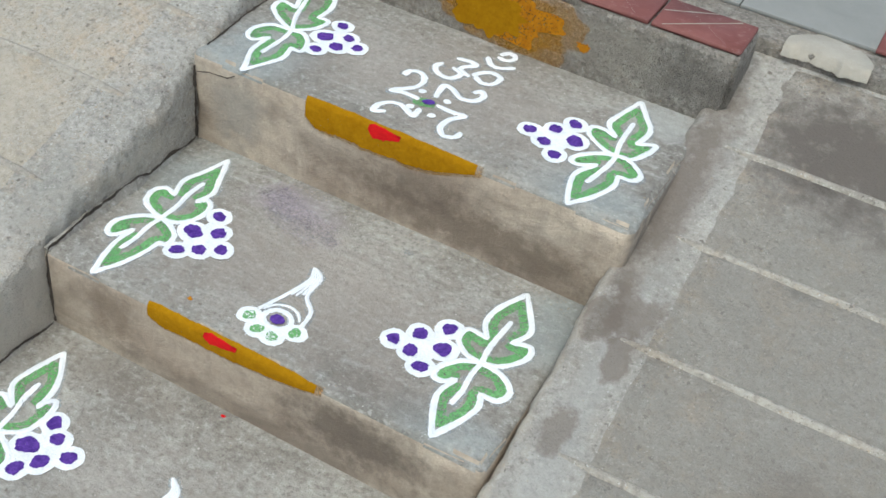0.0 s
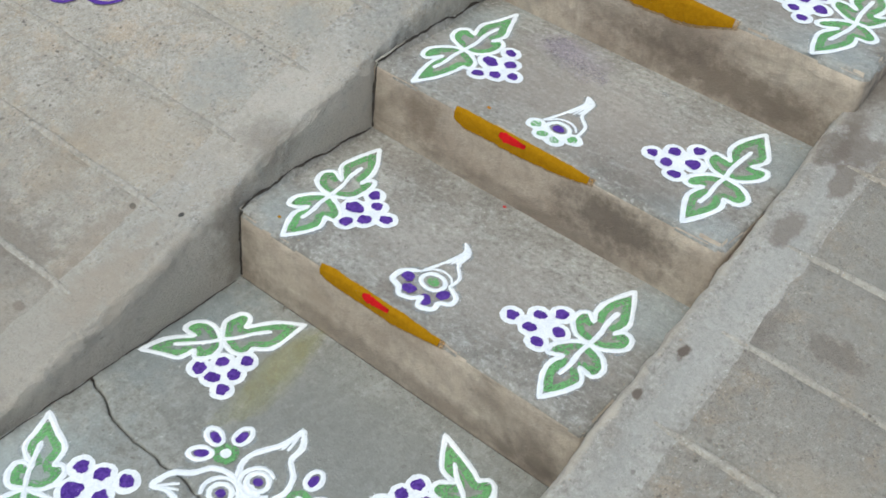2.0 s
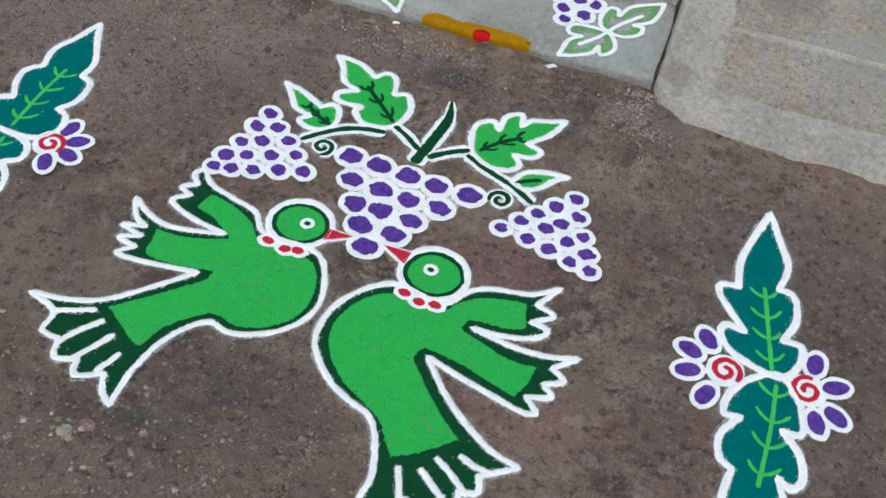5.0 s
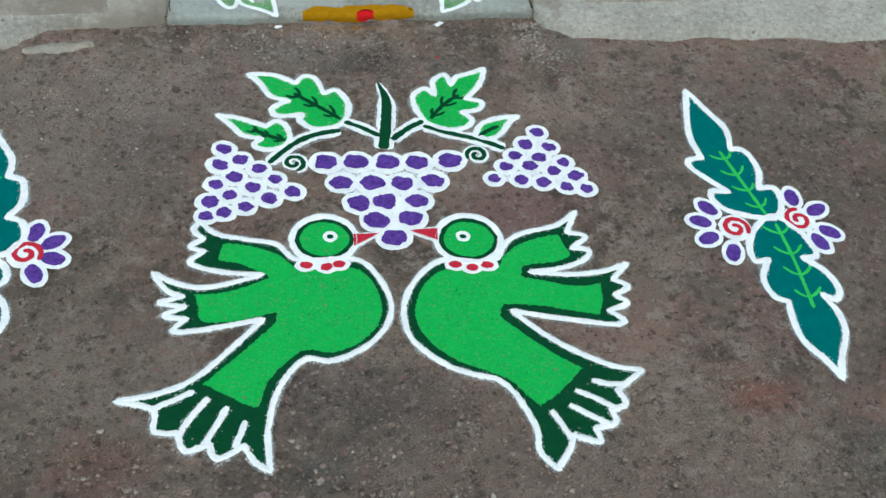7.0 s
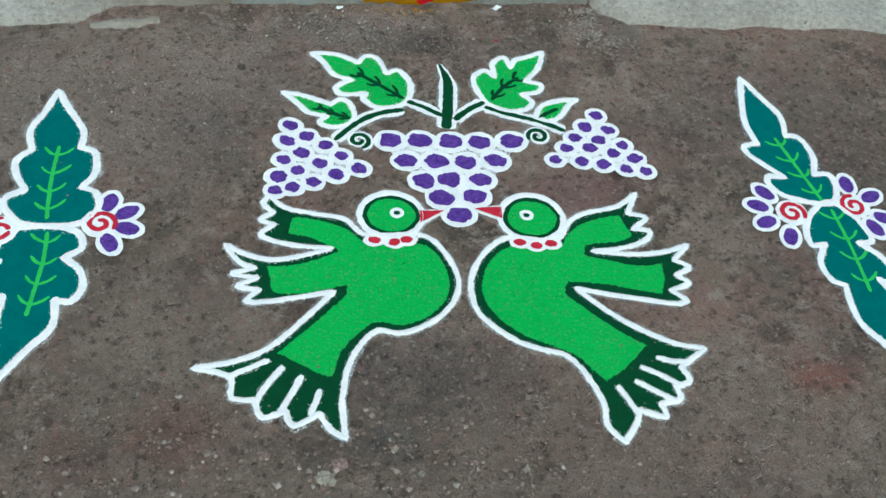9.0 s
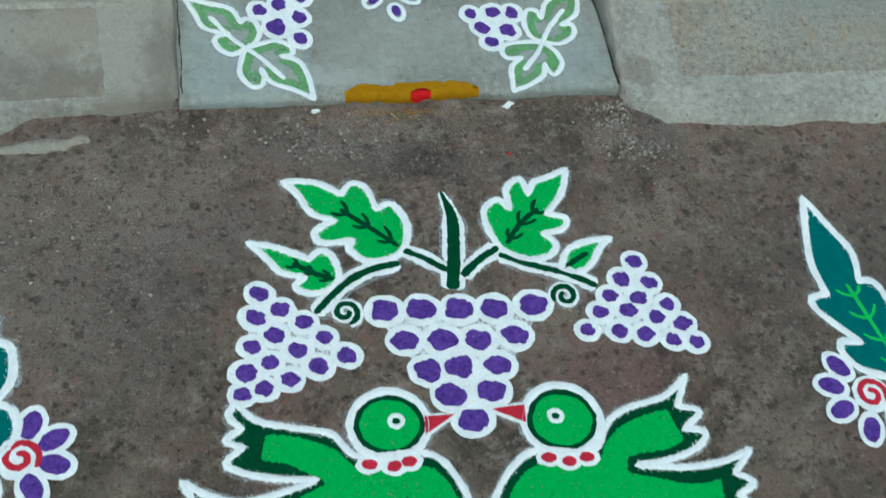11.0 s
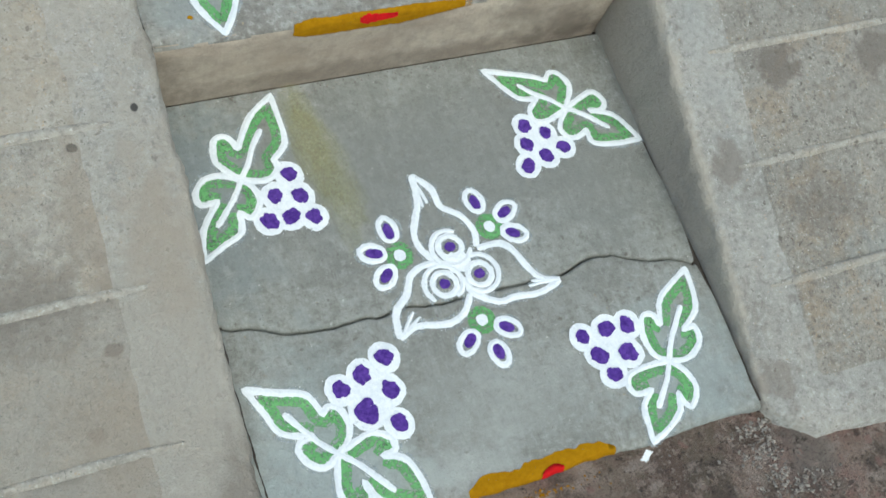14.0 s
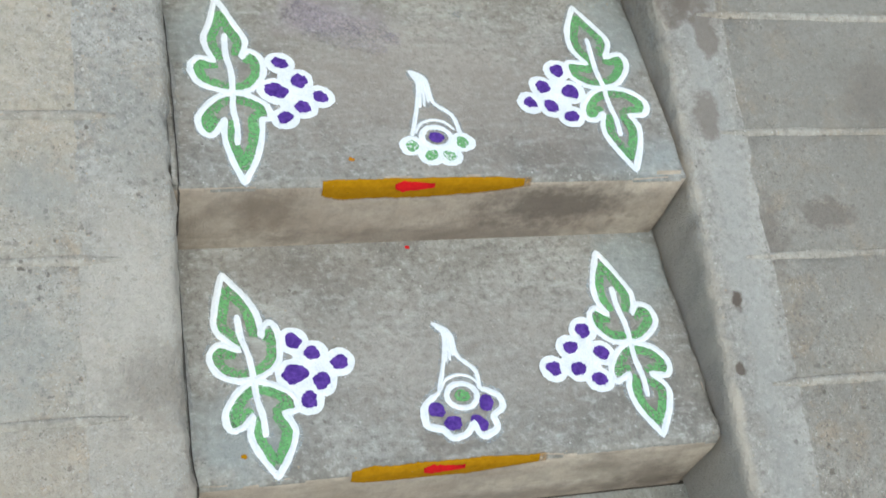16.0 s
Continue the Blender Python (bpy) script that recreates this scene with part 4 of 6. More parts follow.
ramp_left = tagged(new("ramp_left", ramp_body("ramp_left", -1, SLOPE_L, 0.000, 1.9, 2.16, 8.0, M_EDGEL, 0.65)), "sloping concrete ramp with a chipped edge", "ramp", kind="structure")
ramp_slabs(ramp_left, -1, SLOPE_L, 0.000, (0.196, 0.407, 0.628, 0.825, 1.035, 1.238, 1.45, 1.66, 1.87), 0.122, 1.9, 2.13, 0.0052, 8, M_RAMPL)

# loose plaster flake at the foot of the left ramp
flake_v, flake_f = [], []
for i in range(15):
    u = i / 14
    hw = 0.016 * math.sin(math.pi * (0.08 + 0.84 * u)) ** 0.6 * (1 + 0.8 * noise.noise((u * 7, 2, 1)))
    x, y = -0.305 + 0.145 * u, -0.066 + 0.016 * u + 0.010 * noise.noise((u * 5, 1, 3))
    flake_v += [(x, y - hw, -0.026), (x, y - hw * 0.6, -0.0135), (x, y + hw * 0.6, -0.0125), (x, y + hw, -0.026)]
for i in range(14):
    for k in range(3):
        a = i * 4 + k
        flake_f.append((a, a + 4, a + 5, a + 1))
tagged(new("plaster_flake", mesh_of("plaster_flake", flake_v, flake_f, M_RAMPL, True)), "broken flake of pale cement lying on the yard", "rubble")

# ---------------------------------------------------------------- porch at the head of the stairs
threshold = thing("threshold", "rough cement doorstep edged with red tiles", "step", kind="structure", at=(0, 0, 0))
piece("riser", worn_block("riser", (-0.30, 1.962, 0.40), (0.872, 2.10, 0.666), 0.010, 0.022, [M_THRESH], 0.016, 41), threshold, "rough dark cement face")
tile_me = {}
for i, x in enumerate((-0.288, -0.148, -0.008, 0.132, 0.272, 0.412, 0.552, 0.692)):
    w = 0.135 if i < 7 else 0.172
    if w not in tile_me:
        tile_me[w] = worn_block("tile", (0, 0, 0), (w, 0.118, 0.010), 0.003, 0.03, [M_TILE], 0.006, 3)
    tile = piece("tile", tile_me[w], threshold, "dull red oxide tile with pale crossed lines")
    tile.location = (x + 0.003, 1.974, 0.6665)
    strip_v, strip_f = [], []
    for xa, ya, xb, yb in ((0.02, 0.004, w - 0.03, 0.110), (0.02, 0.112, w - 0.03, 0.008), (0.004, 0.060, w * 0.55, 0.114)):
        for k in range(7):
            u = k / 6
            px, py, h = xa + (xb - xa) * u, ya + (yb - ya) * u, 0.0012 + 0.0008 * noise.noise((k * 0.9, x * 9, ya * 30))
            strip_v += [(px - h, py + h, 0.0104), (px + h, py - h, 0.0104)]
            if k:
                b = len(strip_v) - 4
                strip_f.append((b, b + 1, b + 3, b + 2))
    piece("pattern_line", mesh_of("pattern_line", strip_v, strip_f, M_PLASTER), tile, "pale worn pattern line")
porch = thing("porch_floor", "pale grey tiled porch floor", "floor", kind="structure")
piece("base", worn_block("base", (-1.9, 2.135, 0.30), (2.4, 6.0, 0.638), 0.006, 0.2, [M_THRESH], 0.004, 9), porch, "cement bed")
big = worn_block("tile", (0, 0, 0), (0.298, 0.298, 0.008), 0.002, 0.08, [M_PORCH], 0.0, 2)
small = worn_block("tile", (0, 0, 0), (0.298, 0.120, 0.008), 0.002, 0.08, [M_TILE], 0.004, 2)
for i in range(12):
    for j in range(5):
        piece("tile", big, porch).location = (-1.6 + i * 0.3, 2.225 + j * 0.3, 0.6385)
for i in range(3):
    t = piece("tile", small, porch)
    t.matrix_local = Matrix.Translation((1.19, 2.215 + i * 0.3, 0.643)) @ Matrix.Rotation(radians(90), 4, "Z")
lip_v, lip_f = [], []
for i in range(41):
    u = i / 40
    x = 0.915 + 0.165 * u
    f = 2.129 + 0.006 * noise.noise((x * 13, 4, 2)) + 0.010 * noise.noise((x * 50, 4, 2))
    wide = math.sin(math.pi * (0.06 + 0.90 * u)) ** 0.5
    back = f + 0.012 + (0.085 + 0.03 * noise.noise((x * 30, 1, 1))) * wide
    lip_v += [(x, f - 0.004, 0.622), (x, f + 0.004, 0.6425), (x, (f + back) / 2, 0.6440 + 0.002 * noise.noise((x * 60, 3, 3))), (x, back, 0.6395)]
for i in range(40):
    for k in range(3):
        a = i * 4 + k
        lip_f.append((a, a + 4, a + 5, a + 1))
piece("mortar_lip", mesh_of("mortar_lip", lip_v, lip_f, M_PLASTER, True), porch, "broken cream plaster along the floor edge")


# ---------------------------------------------------------------- powder drawing
def curve(pts, closed=False, step=0.003, sharp=()):
    """A smooth line through control points given in centimetres. sharp: corners kept pointed."""
    p = [Vector((x / 100, y / 100)) for x, y in pts]
    n, res = len(p), []
    for i in range(n if closed else n - 1):
        b, c = p[i], p[(i + 1) % n]
        a = p[i - 1] if (closed or i) else b
        d = p[(i + 2) % n] if (closed or i + 2 < n) else c
        ta = (c - a) * 0.5 if i not in sharp else (c - b) * 0.6
        tc = (d - b) * 0.5 if (i + 1) % n not in sharp else (c - b) * 0.6
        lim = (c - b).length * 1.2
        if ta.length > lim:
            ta = ta.normalized() * lim
        if tc.length > lim:
            tc = tc.normalized() * lim
        k = max(2, int((c - b).length / step))
        for j in range(k):
            s = j / k
            res.append(b * (2 * s ** 3 - 3 * s ** 2 + 1) + ta * (s ** 3 - 2 * s ** 2 + s) + c * (3 * s ** 2 - 2 * s ** 3) + tc * (s ** 3 - s ** 2))
    if not closed:
        res.append(p[-1])
    return res


def oval(x, y, rx, ry, turn=0.0, wob=0.10, n=26):
    """A hand-made spot, in centimetres."""
    ph = rng.uniform(0, 50)
    res = []
    for i in range(n):
        a = 6.28318 * i / n
        k = 1 + wob * noise.noise((math.cos(a) * 1.3 + ph, math.sin(a) * 1.3, ph)) + wob * 0.5 * noise.noise((math.cos(a) * 4 + ph, math.sin(a) * 4, 2))
        px, py = rx * k * math.cos(a), ry * k * math.sin(a)
        res.append(Vector(((x + px * math.cos(turn) - py * math.sin(turn)) / 100, (y + px * math.sin(turn) + py * math.cos(turn)) / 100)))
    return res


def spiral(x, y, r0, r1, turns, start, flip=1):
    n = int(turns * 12)
    return [(x + (r0 + (r1 - r0) * i / n) * math.cos(start + flip * 6.28318 * turns * i / n), y + (r0 + (r1 - r0) * i / n) * math.sin(start + flip * 6.28318 * turns * i / n)) for i in range(n + 1)]


GRAINS = []
HALO = []
CRUMB = 1.0


def line_mesh(name, pts, width, mat, z=0.0016, crown=0.0012, closed=False, taper=True, grains=1.0, point=False):
    """A poured line of powder with a low crown and crumbly edges."""
    n = len(pts)
    if mat == P_WHITE and grains:
        HALO.append((pts, width, closed, point))
    verts, faces = [], []
    ph = rng.uniform(0, 90)
    z += rng.uniform(0.0, 0.0003)
    for i, p in enumerate(pts):
        a, b = (pts[i - 1], pts[(i + 1) % n]) if closed else (pts[max(0, i - 1)], pts[min(n - 1, i + 1)])
        t = b - a
        t = t.normalized() if t.length > 1e-9 else Vector((1, 0))
        nr = Vector((-t.y, t.x))
        w = width / 200 * (1 + 0.24 * noise.noise((i * 0.09 + ph, ph, 0)) + 0.12 * noise.noise((i * 0.5, ph, 3)))
        if taper and not closed:
            w *= min(1.0, 0.55 + 0.45 * min(i, n - 1 - i) / 3)
        if point:
            w *= min(1.0, 0.22 + 2.2 * i / n)
        for s in (-1, 1):
            e = p + nr * s * (w + min(w, 0.006) * rng.uniform(-0.12, 0.12) * CRUMB)
            verts.append((e.x, e.y, z))
        verts.append((p.x, p.y, z + crown))
        for s in (-1, 1):
            for _ in range(int(rng.random() * 1.9 * grains * CRUMB)):
                GRAINS.append(p + nr * s * w * (1.0 + abs(rng.gauss(0, 0.20 + 0.08 * CRUMB))) + t * rng.uniform(-0.003, 0.003))
    for i in range(n if closed else n - 1):
        a, b = i * 3, ((i + 1) % n) * 3
        faces += [(a, b, b + 2, a + 2), (a + 2, b + 2, b + 1, a + 1)]
    return mesh_of(name, verts, faces, mat)


def fill_mesh(name, pts, mat, z=0.001, rough=0.0006, grains=0.0):
    """A filled patch of powder."""
    z += rng.uniform(0.0, 0.0003)
    ring = [Vector((p.x + rng.uniform(-rough, rough), p.y + rng.uniform(-rough, rough), z)) for p in pts]
    tris = geometry.tessellate_polygon([ring])
    if grains:
        for p in pts:
            if rng.random() < grains:
                GRAINS.append(p + Vector((rng.gauss(0, 0.002), rng.gauss(0, 0.002))))
    faces = [tuple(t) if (ring[t[1]].xy - ring[t[0]].xy).cross(ring[t[2]].xy - ring[t[0]].xy) > 0 else tuple(reversed(t)) for t in tris]
    return mesh_of(name, ring, faces, mat)


def grain_part(parent, mat=None):
    """Stray grains of powder beside the lines."""
    verts, faces = [], []
    for p in GRAINS:
        s, a = rng.uniform(0.0005, 0.0014), rng.uniform(0, 6.28)
        b = len(verts)
        for k in range(3):
            verts.append((p.x + s * math.cos(a + k * 2.09), p.y + s * math.sin(a + k * 2.09), 0.0012))
        faces.append((b, b + 1, b + 2))
    GRAINS.clear()
    hv, hf = [], []
    for pts, width, closed, point in HALO:
        n, base, z = len(pts), len(hv), rng.uniform(0.0003, 0.0007)
        ph = rng.uniform(0, 50)
        for i in range(n):
            a, b = (pts[i - 1], pts[(i + 1) % n]) if closed else (pts[max(0, i - 1)], pts[min(n - 1, i + 1)])
            t = b - a
            t = t.normalized() if t.length > 1e-9 else Vector((1, 0))
            for side in (-1, 1):
                w = side * (width / 200 * (min(1.0, 0.22 + 2.2 * i / n) if point else 1.0) + 0.0042 + 0.0045 * noise.noise((i * 0.12 + ph, side, ph)) + rng.uniform(-0.001, 0.001))
                hv.append((pts[i].x - t.y * w, pts[i].y + t.x * w, z))
        for i in range(n if closed else n - 1):
            a, b = base + i * 2, base + ((i + 1) % n) * 2
            hf.append((a, b, b + 1, a + 1))
    HALO.clear()
    if hf:
        piece("powder_dust", mesh_of("powder_dust", hv, hf, P_HALO), parent, "thin dusting of white powder", kind="stuff")
    if faces:
        piece("stray_powder", mesh_of("stray_powder", verts, faces, mat or P_WHITE), parent, kind="stuff")


def place(joint, tip, shape):
    """Lay a unit shape from the joint to the tip; both in centimetres."""
    j, t = Vector(joint), Vector(tip)
    ax = t - j
    pe = Vector((-ax.y, ax.x))
    return [tuple(j + ax * u + pe * v) for u, v in shape]


def small_leaf(parent, joint, tip, *sides):
    """A two-lobed leaf. Each side: the lobe from the joint to its hooked notch, then the blade up to the tip."""
    ring, sharp = [joint], [0]
    for k, (lobe, blade) in enumerate(sides):
        half = [*lobe, *blade]
        if k == 0:
            ring += half
            sharp += [len(lobe), len(ring)]
            ring.append(tip)
        else:
            sharp.append(len(ring) + len(blade))
            ring += half[::-1]
    rim = curve(ring, True, 0.003, tuple(sharp))
    area = sum(a.x * b.y - b.x * a.y for a, b in zip(rim, rim[1:] + rim[:1]))
    inset = 0.0108
    inner = []
    for i, p in enumerate(rim):
        t = (rim[(i + 2) % len(rim)] - rim[i - 2]).normalized()
        q = p + Vector((-t.y, t.x)) * inset * (1 if area > 0 else -1)
        inner.append(q if min((q - r).length for r in rim) > inset * 0.78 else None)
    runs, run = [], []
    for q in inner + [None]:
        if q is None or (run and (q - run[-1]).length > 0.012):
            if len(run) > 3:
                runs.append(run)
            run = []
        if q is not None:
            run.append(q)
    leaf = piece("leaf", line_mesh("leaf", runs[0], 1.9, P_LEAF, 0.0009, 0.0003, grains=0.3), parent, "leaf drawn in dull green powder")
    for r in runs[1:]:
        piece("green_stroke", line_mesh("green_stroke", r, 1.9, P_LEAF, 0.0009, 0.0003, grains=0.3), leaf)
    piece("outline", line_mesh("outline", rim, 1.02, P_WHITE, closed=True), leaf, "white powder outline")
    rib = [(0.0, 0.0), (0.2, 0.015 * rng.choice((-1, 1))), (0.40, 0.0), (0.60, -0.02)]
    piece("midrib", line_mesh("midrib", curve(place(joint, tip, rib)), 0.95, P_WHITE, 0.0018), leaf, "white powder line")


def grape(parent, x, y, r, squash=0.93, turn=0.0, collar=1.15):
    ring = piece("grape", fill_mesh("grape", oval(x, y, r + collar, (r + collar) * squash, turn, 0.07, 30), P_WHITE, 0.0017 + rng.uniform(0, 0.0003), 0.0007, 0.8), parent, "white powder ring")
    piece("spot", fill_mesh("spot", oval(x, y, r, r * squash * 0.94, turn, 0.27), P_PURPLE, 0.0032, 0.0011), ring, "purple powder spot")


def grape_motif(at_z, joint, leaves, bunch, size=1.22, big=()):
    """A bunch of six grapes under two leaves."""
    t = thing("grape_drawing", "purple grapes and two green leaves drawn in powder on the step", "floor drawing", "grape drawings on the stairs", at=(0, 0, at_z))
    for i, (x, y) in enumerate(bunch):
        grape(t, x, y, (size * 1.3 if i in big else size) * 1.16 * rng.uniform(0.92, 1.08), 0.92, rng.uniform(0, 3))
    c = Vector((sum(p[0] for p in bunch) / 6, sum(p[1] for p in bunch) / 6))
    web = [c + (Vector(p) - c) * 1.05 for p in bunch]
    web.sort(key=lambda p: math.atan2(p.y - c.y, p.x - c.x))
    piece("bunch_ground", fill_mesh("bunch_ground", [p / 100 for p in web], P_WHITE, 0.0014), t, "white powder between the grapes")
    for leaf in leaves:
        small_leaf(t, joint, *leaf)
    grain_part(t)
    return t


grape_motif(0, (10.3, 59.4), (
    ((19.1, 73.3), (((7.3, 63.1), (8, 67), (10, 67.3), (11.3, 64.9)), ((14.7, 70.1),)), (((14, 58.4), (16.5, 59.8), (16.4, 61.8)), ((19.1, 64.8),))),
    ((1.1, 47), (((7, 60.8), (4.3, 60.4), (2.7, 58.3), (3.2, 56.4), (5.8, 56.5)), ((2.4, 52.1),)), (((11.9, 57.5), (12.2, 54.9), (10.3, 52.6), (8.6, 53.9)), ((7.9, 50.5), (4.7, 48.9))))),
    ((18, 58.6), (14.8, 55.4), (18.7, 54.7), (12.7, 51.3), (16.3, 51.5), (19.8, 50.6)))
grape_motif(0, (12.1, 13.1), (
    ((1.5, 26), (((13.9, 14.4), (15, 16.8), (14.3, 19.5), (12.7, 20.3), (11.6, 19.3)), ((10, 22.9), (6.1, 24.3))), (((9.9, 11.7), (7.8, 12.6), (6.6, 14.9), (7.4, 16.3), (9.4, 16.6)), ((4.9, 18.3), (3.3, 22)))),
    ((23.4, 0.7), (((15, 14.1), (17.9, 14.7), (20.4, 13.3), (20.5, 11.4), (18.4, 11)), ((21.5, 9.6), (22.9, 6))), (((11, 9.9), (10.7, 6.9), (12.4, 4.1), (14.2, 4.1), (14.9, 6), (14.5, 8.1)), ((16.1, 4.9), (19.9, 3))))),
    ((23.4, 25.4), (19.2, 23.6), (15.3, 22.2), (22.6, 20.3), (18.2, 18.1), (22.3, 15)), 1.35, (4,))
grape_motif(0, (69.7, 60.8), (
    ((57.2, 70.9), (((72, 64.7), (71.2, 67.5), (69.5, 68.4), (68, 67)), ((65.1, 68.4),)), (((65.9, 59.2), (63.2, 59.5), (62.8, 61.6), (65, 63.7)), ((61.4, 64.7),))),
    ((81.2, 52.2), (((73.7, 62.5), (76, 63), (77.4, 60.9), (76.4, 59.3), (73.9, 59.5)), ((78.3, 57.5),)), (((67.2, 57.6), (67.9, 55.2), (70, 55), (71.8, 56)), ((72.3, 53.2), (76.8, 52.2))))),
    ((60.7, 58.9), (64, 56.8), (59.8, 55.4), (66.2, 53.6), (62.5, 52.6), (58.6, 51.5)), 1.12)
grape_motif(0, (69.2, 12.5), (
    ((79, 26.9), (((67.2, 14.1), (66.5, 17.3), (67.6, 20.7), (69.6, 20.8), (70.3, 18.7)), ((72, 22.7), (75.3, 25))), (((72.7, 12.1), (75.9, 14.1), (76.2, 16.8), (74, 16.9)), ((77.5, 19.4), (78.7, 22.9)))),
    ((61, 0.8), (((65.2, 12.7), (61.7, 12.2), (60.6, 10.5), (61.5, 8.8), (64.2, 8.8)), ((61.9, 6.7), (61.3, 3.5))), (((71.2, 10.3), (72, 7.1), (70, 4.4), (68.9, 5.4), (68.5, 7.2)), ((67.6, 4.3), (64.4, 2.1))))),
    ((56.1, 20.2), (60.6, 20.5), (64.5, 20.2), (57.8, 16.5), (62.8, 15.8), (59, 12.9)), 1.25, (4,))
grape_motif(0.174, (9, 91), (
    ((5.8, 109.7), (((6.4, 91), (3.8, 92.4), (2.8, 95.2), (4.3, 97.2), (7.3, 96.1)), ((4.1, 99.6), (4.2, 103.3), (5.1, 107.2))), (((11.1, 91.9), (13.1, 94.1), (13.4, 98.4), (12.5, 100.6), (11.3, 100), (10.8, 98.2)), ((10.6, 101.5), (9.3, 104.8)))),
    ((10.9, 75.4), (((6.4, 89.1), (4.4, 85.7), (5, 83.1), (7, 83.7), (8.3, 85.2)), ((7.7, 81.9), (9, 78.5))), (((12.4, 89.7), (14.5, 88.2), (15.3, 85.9), (13, 85.2)), ((14.2, 82.4), (13.2, 79.1))))),
    ((15.5, 97.1), (18.2, 94.8), (22.1, 93), (15.1, 91.4), (19, 90), (16.8, 87.1)), 1.2, (3,))
grape_motif(0.174, (70.8, 93.1), (
    ((69.6, 110.9), (((67.6, 93.5), (65.3, 96), (65, 98.6), (66.3, 99.9), (68.3, 98.6)), ((67.1, 101.2), (67.3, 105.1))), (((73.4, 93.6), (76.4, 96.4), (76.1, 99.3), (74.1, 100.2), (72.6, 98.4)), ((73.7, 102), (71.8, 106.8)))),
    ((71.4, 76.4), (((68.4, 91.9), (66.1, 88.8), (66.3, 86.2), (68.9, 87.5)), ((68.1, 84.3), (68.8, 81))), (((74.2, 92), (76.3, 89.3), (75.6, 86.8), (72.7, 87.1)), ((74.8, 84.4), (73.9, 80.8))))),
    ((63, 95.8), (60, 92.8), (65.1, 91.5), (56.2, 89.2), (60.5, 88.9), (63.5, 86.8)), 1.22)
grape_motif(0.336, (8.6, 133), (
    ((7.5, 153.9), (((6.1, 133.6), (3.4, 135.2), (2.4, 138.3), (3.8, 140.3), (6.2, 139.6)), ((4.9, 144.1), (6.2, 148.4))), (((11.3, 133.4), (13.7, 136.6), (13.6, 140.3), (11.9, 141.8), (10.6, 140.4)), ((11.5, 143.9), (10.1, 147.6)))),
    ((8.8, 115.3), (((5.7, 131.7), (3, 128.2), (3.3, 125.2), (5, 124.5), (6.9, 127.6)), ((6.6, 123.9), (7.4, 119.6))), (((11.2, 132.2), (13.6, 130.3), (13.9, 127.8), (12.6, 127.5)), ((12.3, 124.4), (11.1, 119.8))))),
    ((16.6, 139.1), (15.4, 133.2), (19.3, 135.3), (22.3, 132), (19.2, 129.9), (16.2, 127.7)), 1.15, (1,))
grape_motif(0.336, (72, 134.1), (
    ((71.2, 153.4), (((68.9, 134.5), (66.4, 136.9), (66.7, 139.9), (70.2, 139.7)), ((68.3, 143.2), (68.7, 147.7))), (((75.1, 135.3), (77.7, 139), (77.2, 141.9), (74.2, 141.2)), ((75.7, 145.1), (73.7, 149.2)))),
    ((72.6, 116.2), (((69.1, 132.7), (66.9, 129.9), (66.9, 127.3), (68.6, 127), (70.3, 128.5)), ((69.3, 124.7), (70.1, 121.5))), (((76, 133.5), (78.7, 130.9), (77.9, 128.2), (75, 127.9)), ((75.9, 125.1), (74.8, 121))))),
    ((64.2, 137.9), (60.7, 134.1), (57.6, 130.7), (61.2, 129.9), (65.4, 133.1), (64.3, 127.7)), 1.18, (4,))
grape_motif(0.525, (7.2, 174.6), (
    ((-2, 196.7), (((3.2, 176.4), (-0.7, 179.8), (-0.8, 183.1), (2.7, 182.5)), ((0.4, 188.9),)), (((10.3, 178.1), (10.8, 182), (8.4, 182.1)), ((8.2, 187.3), (5.4, 192.1)))),
    ((8.4, 156.9), (((3.1, 174), (1.1, 170.8), (1.8, 167.7), (3.6, 167.1), (5.4, 169.5)), ((5.5, 164.1), (7.5, 159.5))), (((9.8, 174.9), (12.2, 172.4), (13, 169.1), (10.8, 169.1)), ((11.6, 165), (10.1, 160.9))))),
    ((14, 182.2), (13.4, 176.6), (17.4, 178.9), (14.6, 171.6), (17.3, 174.7), (20.6, 176.7)), 1.15, (1,))
grape_motif(0.525, (74.9, 175.1), (
    ((72.3, 194.7), (((72.3, 175.5), (68.5, 178.2), (67.8, 180.8), (69.9, 181.6), (72.5, 180.6)), ((70, 184), (70.7, 188.5))), (((77.6, 175.7), (79.5, 179.8), (79.6, 182.5), (76.7, 180.9)), ((77.2, 186.2), (74.8, 190.6)))),
    ((73.4, 156.9), (((72.1, 173.8), (69.3, 170.9), (68.9, 168.7), (70.6, 168.4), (73.1, 170.3)), ((71.1, 165.7), (71.9, 160.9))), (((77.2, 175.2), (80.6, 172.2), (80.1, 169.8), (77.5, 169.4)), ((77.9, 166.1), (76.2, 161.3))))),
    ((59.1, 172.9), (62.8, 175.8), (65.2, 179.5), (62.7, 171), (67.2, 174.4), (65.9, 168.4)), 1.15, (4,))

# rosette in the middle of the cracked slab
rosette = thing("rosette_drawing", "white three-armed rosette with green blossoms drawn on the slab", "floor drawing")
